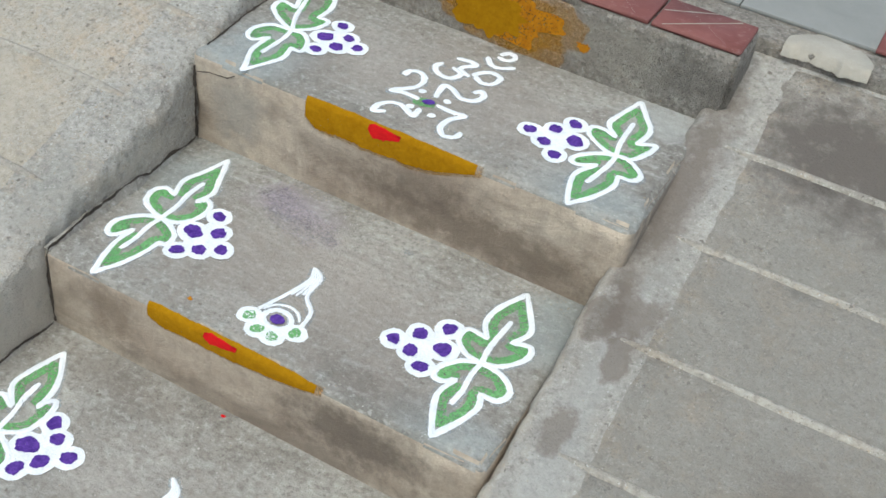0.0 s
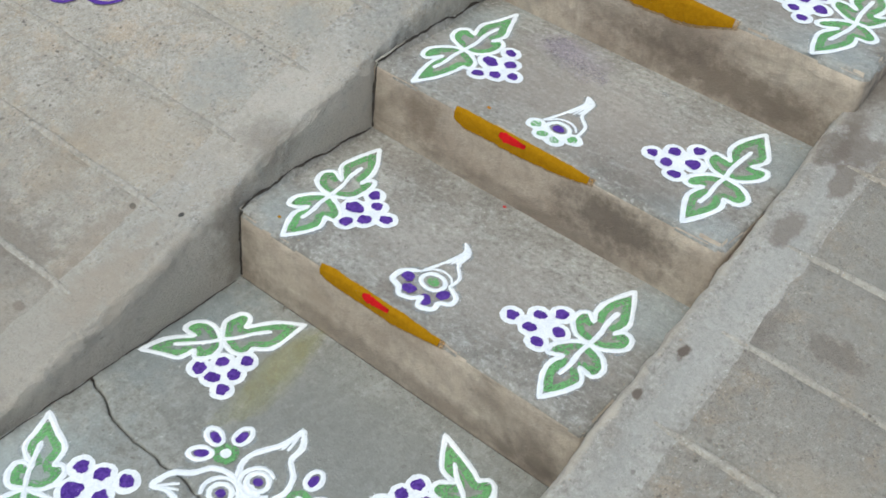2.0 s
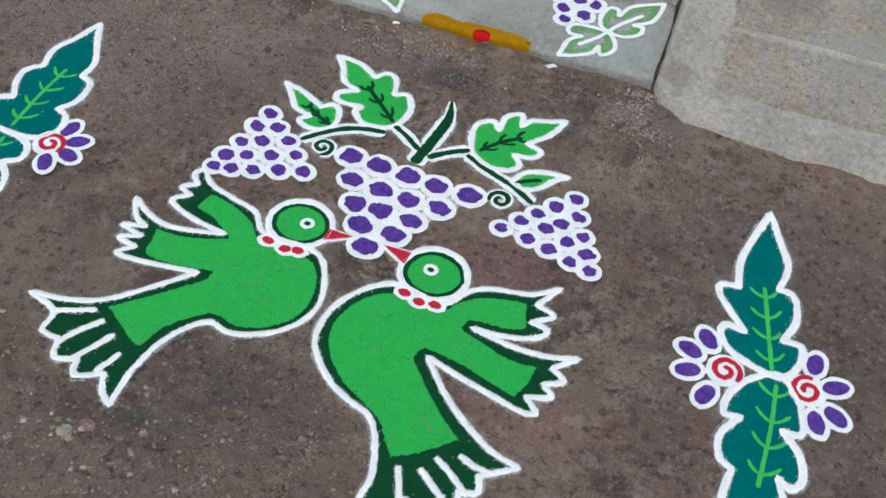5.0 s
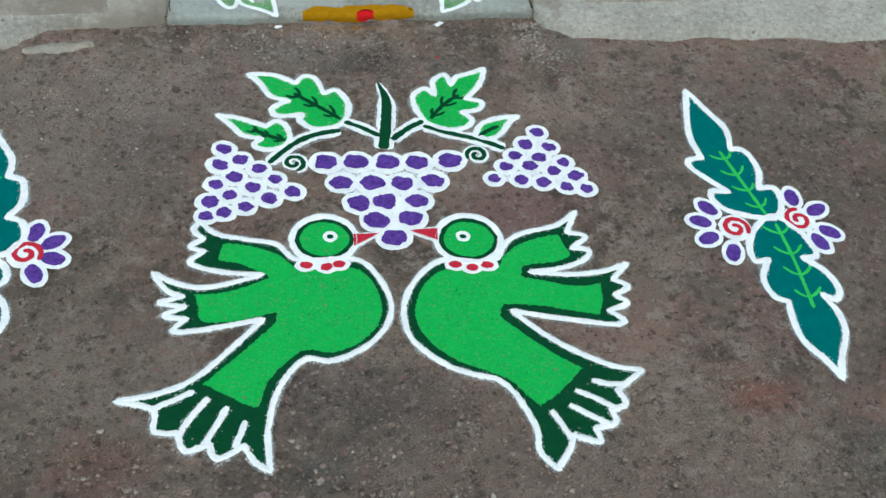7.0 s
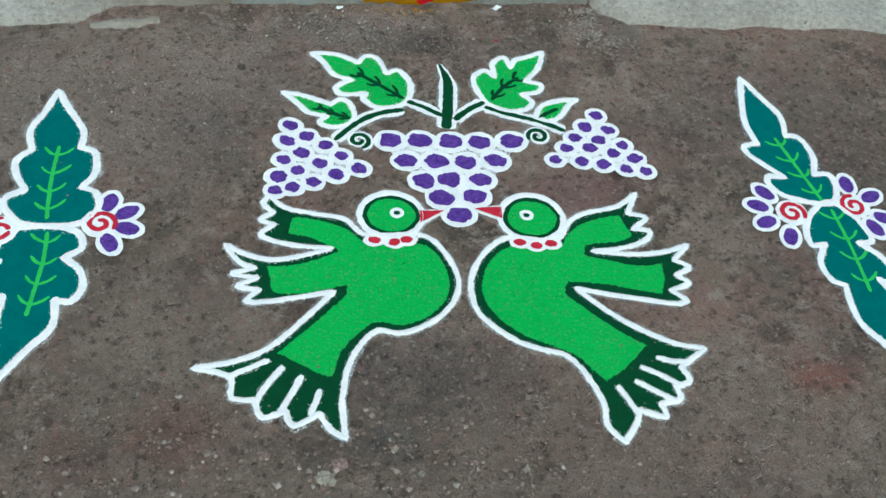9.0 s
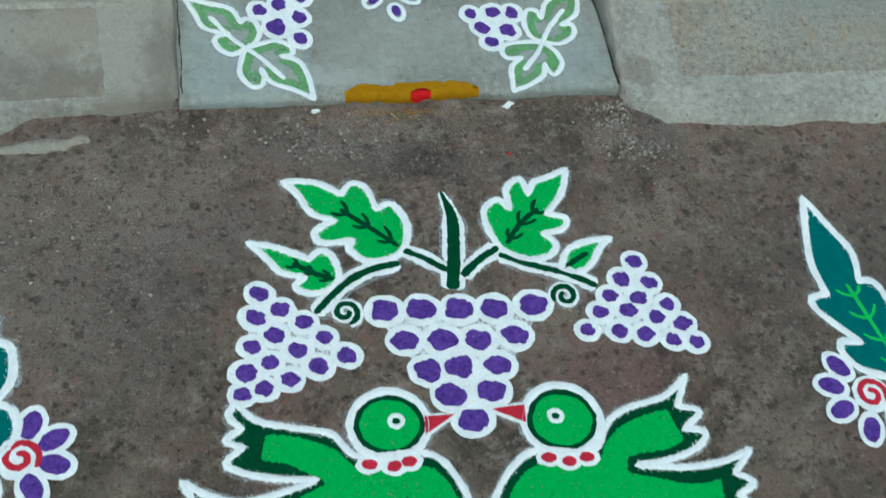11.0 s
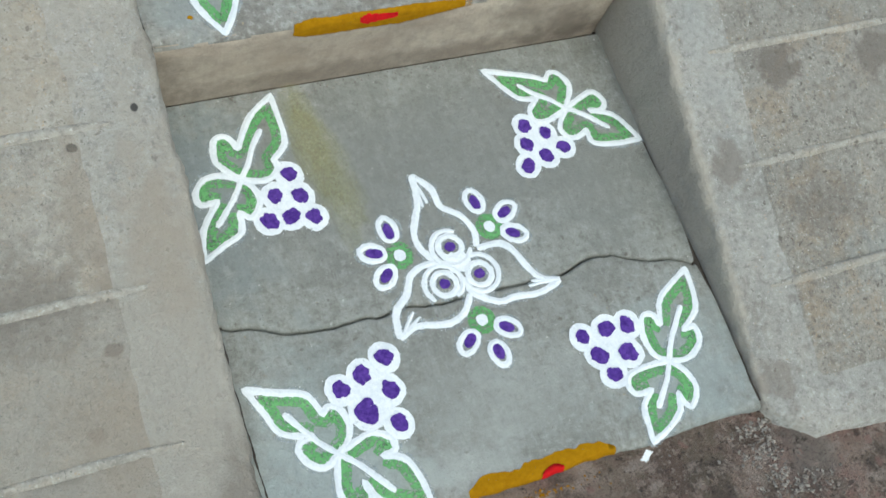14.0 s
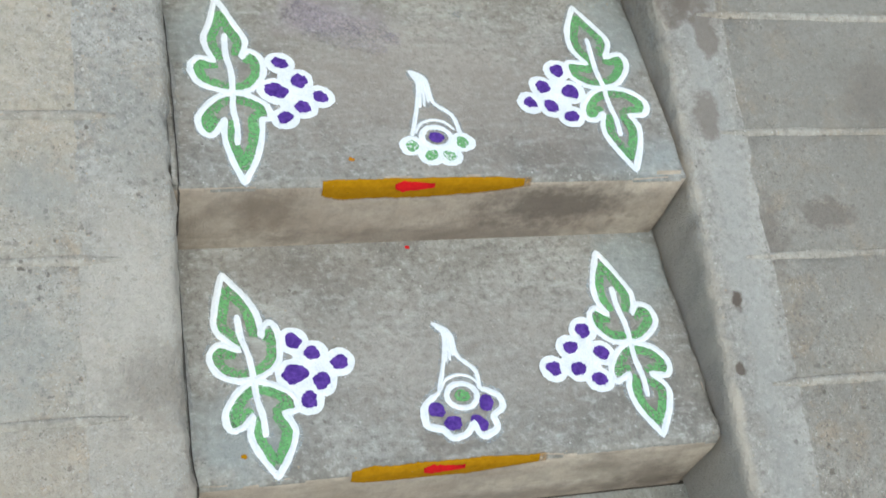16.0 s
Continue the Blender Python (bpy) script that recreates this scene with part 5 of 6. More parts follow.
for a, b in ((((37.7, 54.2), (37.2, 49.4), (34.9, 44.5), (34.8, 41.6), (36.4, 38.8)), ((37.7, 54.2), (40.2, 51), (40.7, 47.7), (43.5, 45.3), (44.8, 42.1), (44.1, 39.4))), (((56.2, 30.5), (53.2, 31.5), (51.5, 34), (50.1, 37.4), (48.1, 39.1), (44.2, 39.1)), ((56.2, 30.5), (51.9, 29.2), (47.4, 29.6), (44.8, 29.4), (41.4, 31.4), (40.4, 33.6))), (((26.8, 27.5), (27.5, 31.7), (30.1, 34.2), (32, 37.3), (35.3, 38.4), (38.9, 37.3)), ((26.8, 27.5), (29.9, 28.8), (34.9, 28), (38.2, 29), (40.5, 32.1)))):
    arm = piece("petal_arm", line_mesh("petal_arm", curve(a), 1.15, P_WHITE), rosette, "white powder paisley")
    piece("arm_edge", line_mesh("arm_edge", curve(b), 1.15, P_WHITE, 0.0018), arm)
    tip, mid = Vector(a[0]), (Vector(a[2]) + Vector(b[2])) / 2
    for k in (-0.5, 0.0, 0.5):
        q = tip.lerp((Vector(a[2]).lerp(Vector(b[2]), 0.5 + 0.45 * k)), 0.75)
        s = tip.lerp(mid, 0.15)
        piece("hair_line", line_mesh("hair_line", curve([tuple(s), tuple((s + q) / 2 + Vector((0.2 * k, 0.1))), tuple(q)]), 0.55, P_WHITE, 0.0017), arm)
for i, (x, y) in enumerate(((39.8, 40.4), (43.1, 34.8), (36.8, 34.5))):
    e = piece("curl", line_mesh("curl", curve(spiral(x, y, 2.9, 3.5, 0.8, 1.0 + i * 2.1)), 0.85, P_WHITE, 0.0020), rosette, "white powder curl")
    piece("curl_inner", line_mesh("curl_inner", curve(spiral(x, y, 1.95, 2.05, 1.0, 0.3), True), 1.0, P_WHITE, 0.0019, closed=True), e)
    piece("spot", fill_mesh("spot", oval(x, y, 0.95, 0.85, 0, 0.15), P_PURPLE, 0.0024), e, "purple powder spot")
hub = (40.2, 37.6)
piece("hub", fill_mesh("hub", oval(*hub, 2.2, 1.9, 0.4, 0.3), P_WHITE, 0.0016), rosette)
PETALS = ((30.7, 45.7), (26.9, 42.3), (27.8, 37.9), (46.7, 47.3), (51.4, 44.4), (51.6, 40.2), (37.3, 24.2), (41.6, 21.2), (44.6, 24.9))
for i, (x, y) in enumerate(((31.2, 40.9), (47.7, 42.3), (40.7, 27.2))):
    disc = piece("blossom", fill_mesh("blossom", oval(x, y, 2.35, 2.35, 0, 0.06, 34), P_LEAF, 0.0016), rosette, "green powder disc")
    piece("eye", fill_mesh("eye", oval(x, y, 1.0, 1.0), P_WHITE, 0.0026), disc, "white powder dot")
    for px, py in PETALS[i * 3:i * 3 + 3]:
        a = math.atan2(py - y, px - x)
        pe = piece("petal", line_mesh("petal", oval(px, py, 2.05, 1.35, a, 0.08, 30), 0.95, P_WHITE, 0.0018, closed=True), disc, "white powder loop")
        piece("spot", fill_mesh("spot", oval(px - 0.45 * math.cos(a), py - 0.45 * math.sin(a), 1.45, 0.85, a, 0.12), P_PURPLE, 0.0022), disc, "purple powder spot")
grain_part(rosette)

# flowers in the middle of the two lower treads
def tread_flower(at_z, left, right, eye, mat_eye, rim, spots, mat_spot, label):
    f = thing("flower_drawing", label, "floor drawing", at=(0, 0, at_z))
    piece("bud", line_mesh("bud", curve(left), 0.72, P_WHITE), f, "white powder line")
    piece("bud", line_mesh("bud", curve(right), 0.72, P_WHITE, 0.0017), f, "white powder line")
    for k in (0.24, 0.5, 0.76):
        a, b = Vector(left[1]).lerp(Vector(right[1]), k), Vector(left[2]).lerp(Vector(right[2]), k)
        piece("hair_line", line_mesh("hair_line", curve([tuple(Vector(left[0]).lerp(a, 0.3)), tuple(a), tuple(a.lerp(b, 1.0 - 0.2 * abs(k - 0.5)))]), 0.52, P_WHITE, 0.0018), f)
    x, y = eye
    piece("eye_ring", line_mesh("eye_ring", oval(x, y, 2.4, 2.1, 0, 0.05, 40), 0.95, P_WHITE, 0.0019, closed=True), f, "white powder ring")
    piece("eye_arc", line_mesh("eye_arc", curve(spiral(x, y + 0.1, 3.6, 3.4, 0.4, 0.4)), 0.5, P_WHITE, 0.0020), f)
    piece("eye", fill_mesh("eye", oval(x, y, 1.25, 1.05, 0, 0.15), mat_eye, 0.0020), f)
    if rim:
        piece("petal_rim", line_mesh("petal_rim", curve(rim, False, 0.004, (6,)), 1.1, P_WHITE, 0.0018), f, "white powder scallops")
    for sx, sy in spots:
        if not rim:
            piece("petal", fill_mesh("petal", oval(sx, sy, 2.2, 2.0, 0, 0.08, 30), P_WHITE, 0.0015, 0.0007, 0.8), f, "white powder petal")
        piece("spot", fill_mesh("spot", oval(sx, sy, 1.15 if not rim else 1.45, 0.95 if not rim else 1.2, rng.uniform(0, 3), 0.25), mat_spot, 0.0021), f)
    grain_part(f)


tread_flower(0.174, ((37.8, 98.9), (39.4, 96.3), (38.2, 91.1), (36.7, 86.6)), ((37.8, 98.9), (40.4, 96.8), (40.8, 92.9), (43.2, 90), (43.2, 86.7)), ((40.2, 85.8),)[0], P_LEAF, ((36.7, 86.6), (34.1, 84.4), (33.9, 81.4), (36.1, 80.5), (37.5, 79), (39.9, 79.6), (41.2, 81.3), (42.2, 78.9), (44.7, 80.1), (44.6, 82.1), (46.3, 83.4), (45.9, 85.5), (43.3, 86.9)), ((35.8, 83.8), (38, 81.4), (42, 81.1), (43.9, 84.5)), P_PURPLE, "small white flower with purple petals drawn on the tread")
tread_flower(0.336, ((37.8, 137.7), (38.8, 134.6), (37.5, 128.8), (35.9, 123.9)), ((37.8, 137.7), (40.2, 135.9), (40.7, 131), (43.4, 128), (44, 124)), ((39.9, 123.5),)[0], P_PURPLE, None, ((35.6, 121.9), (38.4, 119.9), (41.4, 119.8), (44, 122.5)), P_LEAF, "small white flower with green petals drawn on the tread")

# curling white strokes on the upper tread
strokes = thing("swirl_drawing", "curling white powder strokes round a green and purple dot", "floor drawing", at=(0, 0, 0.525))
for s in (((32.3, 174.3), (32.5, 176.4), (34.5, 177.1), (36.2, 175.2), (36.1, 172.1), (33.1, 168.4), (35.4, 169.1), (38.7, 168.9)), ((40.7, 171.2), (40, 175.8), (41.7, 175.9), (44.5, 174), (47, 174.9), (47.6, 177.3), (46.4, 178.5), (45.5, 177)), ((42.1, 169.2), (45.5, 168.9), (47.9, 169.2), (46.2, 166.5), (46, 163.4), (47.6, 161.4), (49.6, 162.3), (49.7, 164.1)), ((40.2, 166.3), (40.4, 163.5), (38.7, 164.4), (36.8, 165.2), (35, 164.7), (33.7, 162.7), (34, 160.6), (35.8, 161.8)), ((36, 183), (35.4, 181), (37.1, 179), (39.6, 178.9), (40.6, 181.6), (38.2, 182.7)), ((37.3, 186.2), (39.9, 186.8), (41.4, 186.2), (39.6, 183.4), (42.3, 181.7)), ((42.5, 182.4), (43.4, 184.4), (45.1, 185.8), (47.3, 185), (46.9, 182.1), (44.9, 181.3), (43, 182.8)), ((41.8, 190.6), (43.5, 188.4), (45.6, 188.3), (47.9, 190.3)), ((43.3, 191.8), (45.4, 191.7), (46.3, 193.7), (44.7, 194.6), (43.4, 192.7))):
    piece("stroke", line_mesh("stroke", curve(s), 1.15, P_WHITE), strokes)
for x, y in ((37.8, 171.6), (43.1, 171.4), (43, 165.6), (38.5, 165.9)):
    piece("dot", fill_mesh("dot", oval(x, y, 0.75, 0.75), P_WHITE, 0.0017), strokes)
(ax, ay), (bx, by) = ((39.9, 168.6), (40.5, 169.1))
piece("green_dot", fill_mesh("green_dot", oval(ax, ay, 1.9, 1.5, 0.4, 0.3), P_LEAF, 0.0012), strokes, "green powder dab")
piece("purple_dot", fill_mesh("purple_dot", oval(bx, by, 1.25, 0.85, 0.4, 0.2), P_PURPLE, 0.0023), strokes, "purple powder dab")
grain_part(strokes)

# ---------------------------------------------------------------- large drawing on the yard
CRUMB = 1.4
def big_leaf(parent, rim, veins, fill, vein_mat, sharp, width=1.25, vein_w=0.95, barbs=4, spread=0.55, barb_len=3.0):
    leaf = piece("leaf", fill_mesh("leaf", curve(rim, True, 0.004, sharp), fill, 0.0009, 0.0004), parent, "leaf filled with green powder")
    piece("outline", line_mesh("outline", curve(rim, True, 0.003, sharp), width, P_WHITE, closed=True), leaf, "white powder outline")
    if veins:
        c = curve(veins)
        piece("vein", line_mesh("vein", c, vein_w, vein_mat, 0.0013, 0.0004, grains=0), leaf, "powder leaf vein")
        for k in range(barbs):
            i = int(len(c) * (0.18 + 0.66 * k / max(1, barbs - 1)))
            i = min(max(1, i), len(c) - 2)
            t = (c[i + 1] - c[i - 1]).normalized() * -1
            for s in (-1, 1):
                d = Vector((t.x * math.cos(spread * s) - t.y * math.sin(spread * s), t.x * math.sin(spread * s) + t.y * math.cos(spread * s)))
                e = c[i] + d * barb_len / 100 * rng.uniform(0.75, 1.15)
                m = (c[i] + e) / 2 + Vector((-d.y, d.x)) * 0.003 * s
                piece("vein", line_mesh("vein", curve([tuple(c[i] * 100), tuple(m * 100), tuple(e * 100)]), vein_w * 0.8, vein_mat, 0.0014, 0.0003, grains=0), leaf)
    return leaf


def inset_line(pts, by):
    """A closed line drawn a little inwards."""
    area = sum(a.x * b.y - b.x * a.y for a, b in zip(pts, pts[1:] + pts[:1]))
    res = []
    for i, p in enumerate(pts):
        t = (pts[(i + 3) % len(pts)] - pts[i - 3]).normalized()
        q = p + Vector((-t.y, t.x)) * by * (1 if area > 0 else -1)
        if min((q - r).length for r in pts) > by * 0.8:
            res.append(q)
    return res


def bird(rim, inner, sharp, sharp_in, feathers, head, eye, beak, dots, label):
    """A flat figure: white outline, deep green border, bright green middle."""
    b = thing("green_figure_drawing", label, "floor drawing", "pair of green figures", turn=YARD)
    body = piece("border", fill_mesh("border", curve(rim, True, 0.004, sharp), P_DARK, 0.0008, 0.0004), b, "deep green powder border")
    piece("filling", fill_mesh("filling", inset_line(curve(inner, True, 0.0025, sharp_in), 0.0042), P_BIRD, 0.0012, 0.0018), b, "bright green powder")
    piece("outline", line_mesh("outline", curve(rim, True, 0.003, sharp), 1.08, P_WHITE, 0.0019, closed=True, grains=1.4), b, "white powder outline")
    for f in feathers:
        piece("feather_line", line_mesh("feather_line", curve(f), 1.1, P_WHITE, 0.0019, grains=1.4), b, "white powder line")
    (tx, ty), (lx, ly), (bx, by), (rx, ry) = head
    cx, cy, w, h = (lx + rx) / 2, (ty + by) / 2, (rx - lx) / 2 + 0.35, (ty - by) / 2 + 0.35
    disc = piece("head", fill_mesh("head", oval(cx, cy, w, h, 0, 0.03, 48), P_DARK, 0.0020), b, "deep green ring")
    piece("head_filling", fill_mesh("head_filling", oval(cx, cy, w - 1.45, h - 1.4, 0, 0.05, 44), P_BIRD, 0.0025, 0.0008), disc, "bright green powder")
    piece("head_outline", line_mesh("head_outline", oval(cx, cy, w + 0.1, h + 0.1, 0, 0.03, 60), 1.25, P_WHITE, 0.0026, closed=True, grains=1.4), disc, "white powder outline")
    piece("eye", line_mesh("eye", oval(*eye[0], 1.05, 0.95, 0, 0.08, 26), 0.75, P_WHITE, 0.0030, closed=True, grains=0), disc, "white powder ring")
    piece("pupil", fill_mesh("pupil", oval(*eye[0], 0.6, 0.55), P_DARK, 0.0029), disc)
    k = piece("beak", fill_mesh("beak", curve(beak, True, 0.004, (0, 1, 2)), P_RED, 0.0037), b, "red powder")
    piece("beak_outline", line_mesh("beak_outline", curve(beak, True, 0.003, (0, 1, 2)), 0.9, P_WHITE, 0.0006, 0.0004, closed=True, grains=0.6), k)
    n = Vector(dots[-1]) - Vector(dots[0])
    a = math.atan2(n.y, n.x)
    for x, y in dots:
        r = piece("collar_bead", fill_mesh("collar_bead", oval(x, y, 2.1, 1.55, a, 0.08, 30), P_WHITE, 0.0027, 0.0007, 0.8), b, "white powder bead")
        piece("spot", fill_mesh("spot", oval(x, y, 1.2, 0.85, a + rng.uniform(-0.2, 0.2), 0.15), P_RED, 0.0034), r, "red powder spot")
    grain_part(b)


bird(
    ((33.6, -68.2), (37.5, -73), (39, -79), (37.8, -83.4), (34.8, -87), (30.5, -89.6), (26.6, -90.6), (22.8, -89.8), (19.5, -92.5), (16.7, -97.3), (15.4, -102.6), (15.1, -104.1), (15.1, -111), (12.7, -109.1), (11.2, -105.9), (6.8, -108), (5.5, -105.1), (1.6, -106), (0.6, -102.6), (-3.2, -101.8), (-3.5, -97.7), (-9.4, -95.5), (-2.5, -94.6), (3.7, -92), (10.5, -85.9), (15.7, -80.7), (8.9, -81.6), (3.8, -82.2), (-0.2, -81.9), (2.3, -79.5), (-1.5, -78.5), (2.2, -76.7), (-2.4, -75.6), (1.8, -74.5), (-1.2, -72.7), (-3.4, -68.7), (0.3, -71.2), (4.9, -72.7), (10.6, -72), (16.2, -70.5), (9.8, -69.6), (5.2, -68.1), (3.1, -66.4), (5.8, -64.2), (3.3, -62.9), (5.8, -61.2), (4, -58.9), (5.2, -56.8), (8.1, -60.1), (13.4, -61.8), (19.2, -63.5), (22.7, -67.4)),
    ((33.4, -69.9), (36.8, -74.1), (37.7, -79.4), (36.4, -83.8), (33.3, -86.9), (30.2, -88.5), (26.8, -89.2), (22.7, -88.3), (19.2, -90.7), (16.1, -94.2), (14.3, -98.7), (12.1, -98.8), (7.9, -95.9), (4.1, -93.3), (10.3, -88), (17.1, -81.6), (17.7, -79.7), (10.8, -81), (4.9, -80.6), (3.8, -76), (3.4, -73.7), (9.5, -73.6), (17, -71), (11.9, -68), (8.3, -66.8), (8.3, -64.1), (9.9, -62.2), (15.2, -63.4), (19.5, -65.6), (23.1, -68.9)),
    (12, 14, 16, 18, 21, 25, 29, 31, 33, 35, 39, 43, 45, 47), (11, 13, 16, 20, 22),
    (((3.4, -94.7), (-0.9, -96.5), (-4.2, -97.8)), ((5.7, -96.2), (2.4, -100.2), (0.5, -103.4)), ((8.8, -98.2), (6.6, -102.1), (4.6, -105.2)), ((11.6, -101.2), (10.8, -103.5), (9.5, -106.2))),
    ((28.6, -57.7), (22.5, -62.5), (27.3, -68), (34, -63.3)), ((29.4, -62.4),), ((33.9, -62.1), (38.8, -62.2), (33.7, -65.1)), ((24.3, -69), (28.1, -69.7), (30.5, -69.2)),
    "bright green figure with fanned tail drawn in powder on the yard")
bird(
    ((50.9, -69.5), (46.3, -71.8), (42.4, -76.9), (41, -82), (42, -87.6), (46.8, -93), (51.6, -95.6), (55.7, -97.1), (58.3, -100.5), (60.5, -107.4), (60.2, -111.9), (62.5, -115.5), (65.7, -111.5), (66.5, -109.3), (71, -111.1), (70.8, -108.4), (74.6, -107.7), (74.5, -105.1), (77.4, -104.1), (76.7, -101.2), (82.3, -97.5), (76.7, -95.9), (70.5, -92), (65.5, -87.6), (61.1, -82.4), (67.4, -84.3), (73.3, -85.7), (79.3, -87.1), (81.9, -86.5), (79.5, -83.9), (83.5, -82.5), (81.5, -80.4), (84.7, -78.6), (82.1, -76.7), (85.9, -73.1), (80.8, -74.6), (74.1, -74.9), (66.4, -73.7), (72.4, -73.3), (77.2, -71.8), (79.2, -69.4), (75.9, -68.5), (79.3, -65.8), (75.8, -64.5), (78.7, -59.3), (74.1, -62.5), (67.1, -64), (63.1, -66.3), (59.7, -70.5)),
    ((50.8, -71.3), (46.5, -73.7), (43.6, -78.2), (42.7, -83.2), (44.7, -88.4), (48.8, -92.6), (53.6, -95.3), (57.5, -97.6), (60.1, -101.2), (62, -103.5), (66, -101.3), (72, -96), (67.4, -92.2), (62.5, -87.3), (59.4, -83.4), (60.1, -81.1), (66.9, -82.2), (72.8, -83.8), (77.7, -85.2), (79.4, -81.2), (79.9, -77), (74.6, -77.2), (68.6, -75.5), (64.9, -74.3), (66.2, -72.4), (71.7, -72), (75.4, -70.4), (74.7, -66.5), (73.8, -64.5), (66.7, -65.9), (62.2, -68.8), (59.4, -71.9)),
    (11, 13, 15, 17, 19, 20, 24, 29, 31, 33, 34, 37, 41, 43, 44), (9, 11, 15, 18, 20, 23),
    (((63.8, -104.2), (65, -106.8), (66.1, -110)), ((67.3, -103.3), (70.7, -105.9), (74, -108.3)), ((69, -100.5), (72.6, -102.7), (76.1, -105.4)), ((72.5, -98.7), (75, -99.7), (79, -100.1))),
    ((57.2, -59.4), (50, -64.5), (54.6, -70.3), (61.9, -65.3)), ((55, -64.1),), ((50.3, -61.7), (44.8, -61.9), (50.0, -64.8)), ((52.4, -70.9), (55.5, -71.9), (58.5, -71.5)),
    "bright green figure with fanned tail drawn in powder on the yard")

vine = thing("vine_drawing", "three purple grape bunches on a leafy vine drawn in powder", "floor drawing", turn=YARD)
for x, y in ((30.4, -42.8), (36.7, -43.1), (42.9, -43.6), (48.9, -43.9), (55.7, -43.9), (33, -48.5), (39.1, -49), (45, -49.5), (51.4, -49.2), (35.9, -54.3), (41, -54), (47.4, -54.4), (38.9, -58.8), (45.5, -58.8), (41.7, -63.4)):
    grape(vine, x, y, 2.35 * rng.uniform(0.92, 1.06), 0.86, rng.uniform(-0.3, 0.1), 1.2)
for x, y in ((10.4, -37.9), (9.3, -42.3), (13.5, -41.1), (17, -43.8), (8.4, -47.5), (12.1, -45.7), (15.5, -48.7), (20, -46.8), (23.2, -50.3), (11, -50.5), (7.1, -52), (18.6, -51.9), (6.4, -55.5), (9.7, -54.9), (13.8, -53.7)):
    grape(vine, x, y, 1.55 * rng.uniform(0.9, 1.1), 0.9, rng.uniform(-0.5, 0.1), 1.1)
for x, y in ((75.7, -36.8), (72.5, -40.1), (77.3, -41.2), (69.6, -43.2), (74.6, -43.9), (79.4, -45.7), (67, -46.2), (72.1, -46.3), (76.8, -48), (81.2, -49.6), (64, -49.4), (69.6, -50), (74, -51), (78.6, -52.5), (82.6, -53.3)):
    grape(vine, x, y, 1.55 * rng.uniform(0.85, 1.1), 0.92, rng.uniform(-0.5, 0.1), 1.1)
for corners in (((28.6, -42.6), (57.4, -43.6), (53.0, -49.8), (43.2, -63.4), (40.6, -63.2), (31.6, -49.0)), ((9.8, -37.2), (24.2, -50.4), (18.8, -52.8), (6.2, -56.2), (5.8, -54.4)), ((75.7, -36.0), (83.4, -53.6), (79.0, -53.2), (63.0, -49.4))):
    piece("bunch_ground", fill_mesh("bunch_ground", [Vector(p) / 100 for p in corners], P_WEB, 0.0010), vine, "loose white powder between the grapes")
big_leaf(vine, ((16.3, -15.8), (21.6, -16.3), (26.1, -19.1), (28, -16.9), (30.5, -18), (31.8, -22.6), (34.6, -21.7), (36.6, -25.7), (35.8, -30.2), (33.2, -32.7), (28.8, -33), (26.1, -30.5), (26.8, -28.7), (21.6, -28.8), (20.7, -26.5), (24.2, -24.4), (20.5, -22.7), (18.6, -18.8)), ((25.5, -22.2), (29.6, -25.8), (34.6, -30.4)), P_BIRD, P_DARK, (0, 2, 5, 12, 15), barbs=3)
big_leaf(vine, ((67.9, -16.1), (65.9, -21.3), (62.2, -25.6), (65.5, -26.8), (64.2, -29.1), (60.6, -29.6), (62.4, -32.1), (60.7, -34.3), (56.6, -34.9), (53.4, -33.2), (51.6, -30.4), (50.7, -27), (51, -23.9), (53.7, -22), (55.6, -24.1), (55.9, -19.7), (58.7, -17.8), (59.6, -21.1), (61.2, -18.7), (64.1, -17.7)), ((60.8, -24.3), (56.9, -27.3), (53.6, -31.3)), P_BIRD, P_DARK, (0, 2, 5, 14, 17), barbs=3)
big_leaf(vine, ((9.5, -28), (13.9, -29.2), (19.1, -31.9), (21.4, -30.3), (23.2, -32.1), (23.7, -35.5), (22.3, -37.8), (19, -38.5), (16.3, -37.2), (18, -35.3), (14.1, -34), (12.2, -31.3)), ((16.3, -32.5), (19.4, -34.5), (22.8, -36.1)), P_BIRD, P_DARK, (0, 2, 9), barbs=3, barb_len=1.8)
big_leaf(vine, ((72.6, -31.5), (67.7, -32), (64, -33.7), (62.1, -37.2), (64.6, -38.2), (67.8, -36.6), (70.4, -33.2)), ((67.8, -34.2), (65.1, -35.6), (62.9, -37)), P_BIRD, P_DARK, (0, 3), barbs=0)
for name, pts, w in (("stem", ((43.7, -19.6), (44.8, -25.0), (44.1, -31.3), (42.5, -39.7)), 2.2), ("tendril", ((42.2, -35.9), (38.7, -33.3), (35.1, -31.2)), 1.15), ("tendril", ((19, -42.3), (23.9, -37.6), (28.5, -35), (34.2, -33.8)), 1.25), ("tendril", ((44.6, -37.2), (48.1, -34.2), (51.9, -32)), 1.3), ("tendril", ((51.7, -33.4), (57.5, -36.1), (62.8, -38.1), (67.8, -41)), 1.25)):
    under = piece(name, line_mesh(name, curve(pts), w + 1.75, P_WHITE, 0.0016, 0.0004, grains=0.8, point=name == 'stem'), vine, "white powder edging")
    piece("core", line_mesh("core", curve(pts), w, P_DARK, 0.0022, 0.0004, grains=0, point=name == "stem"), under, "deep green line")
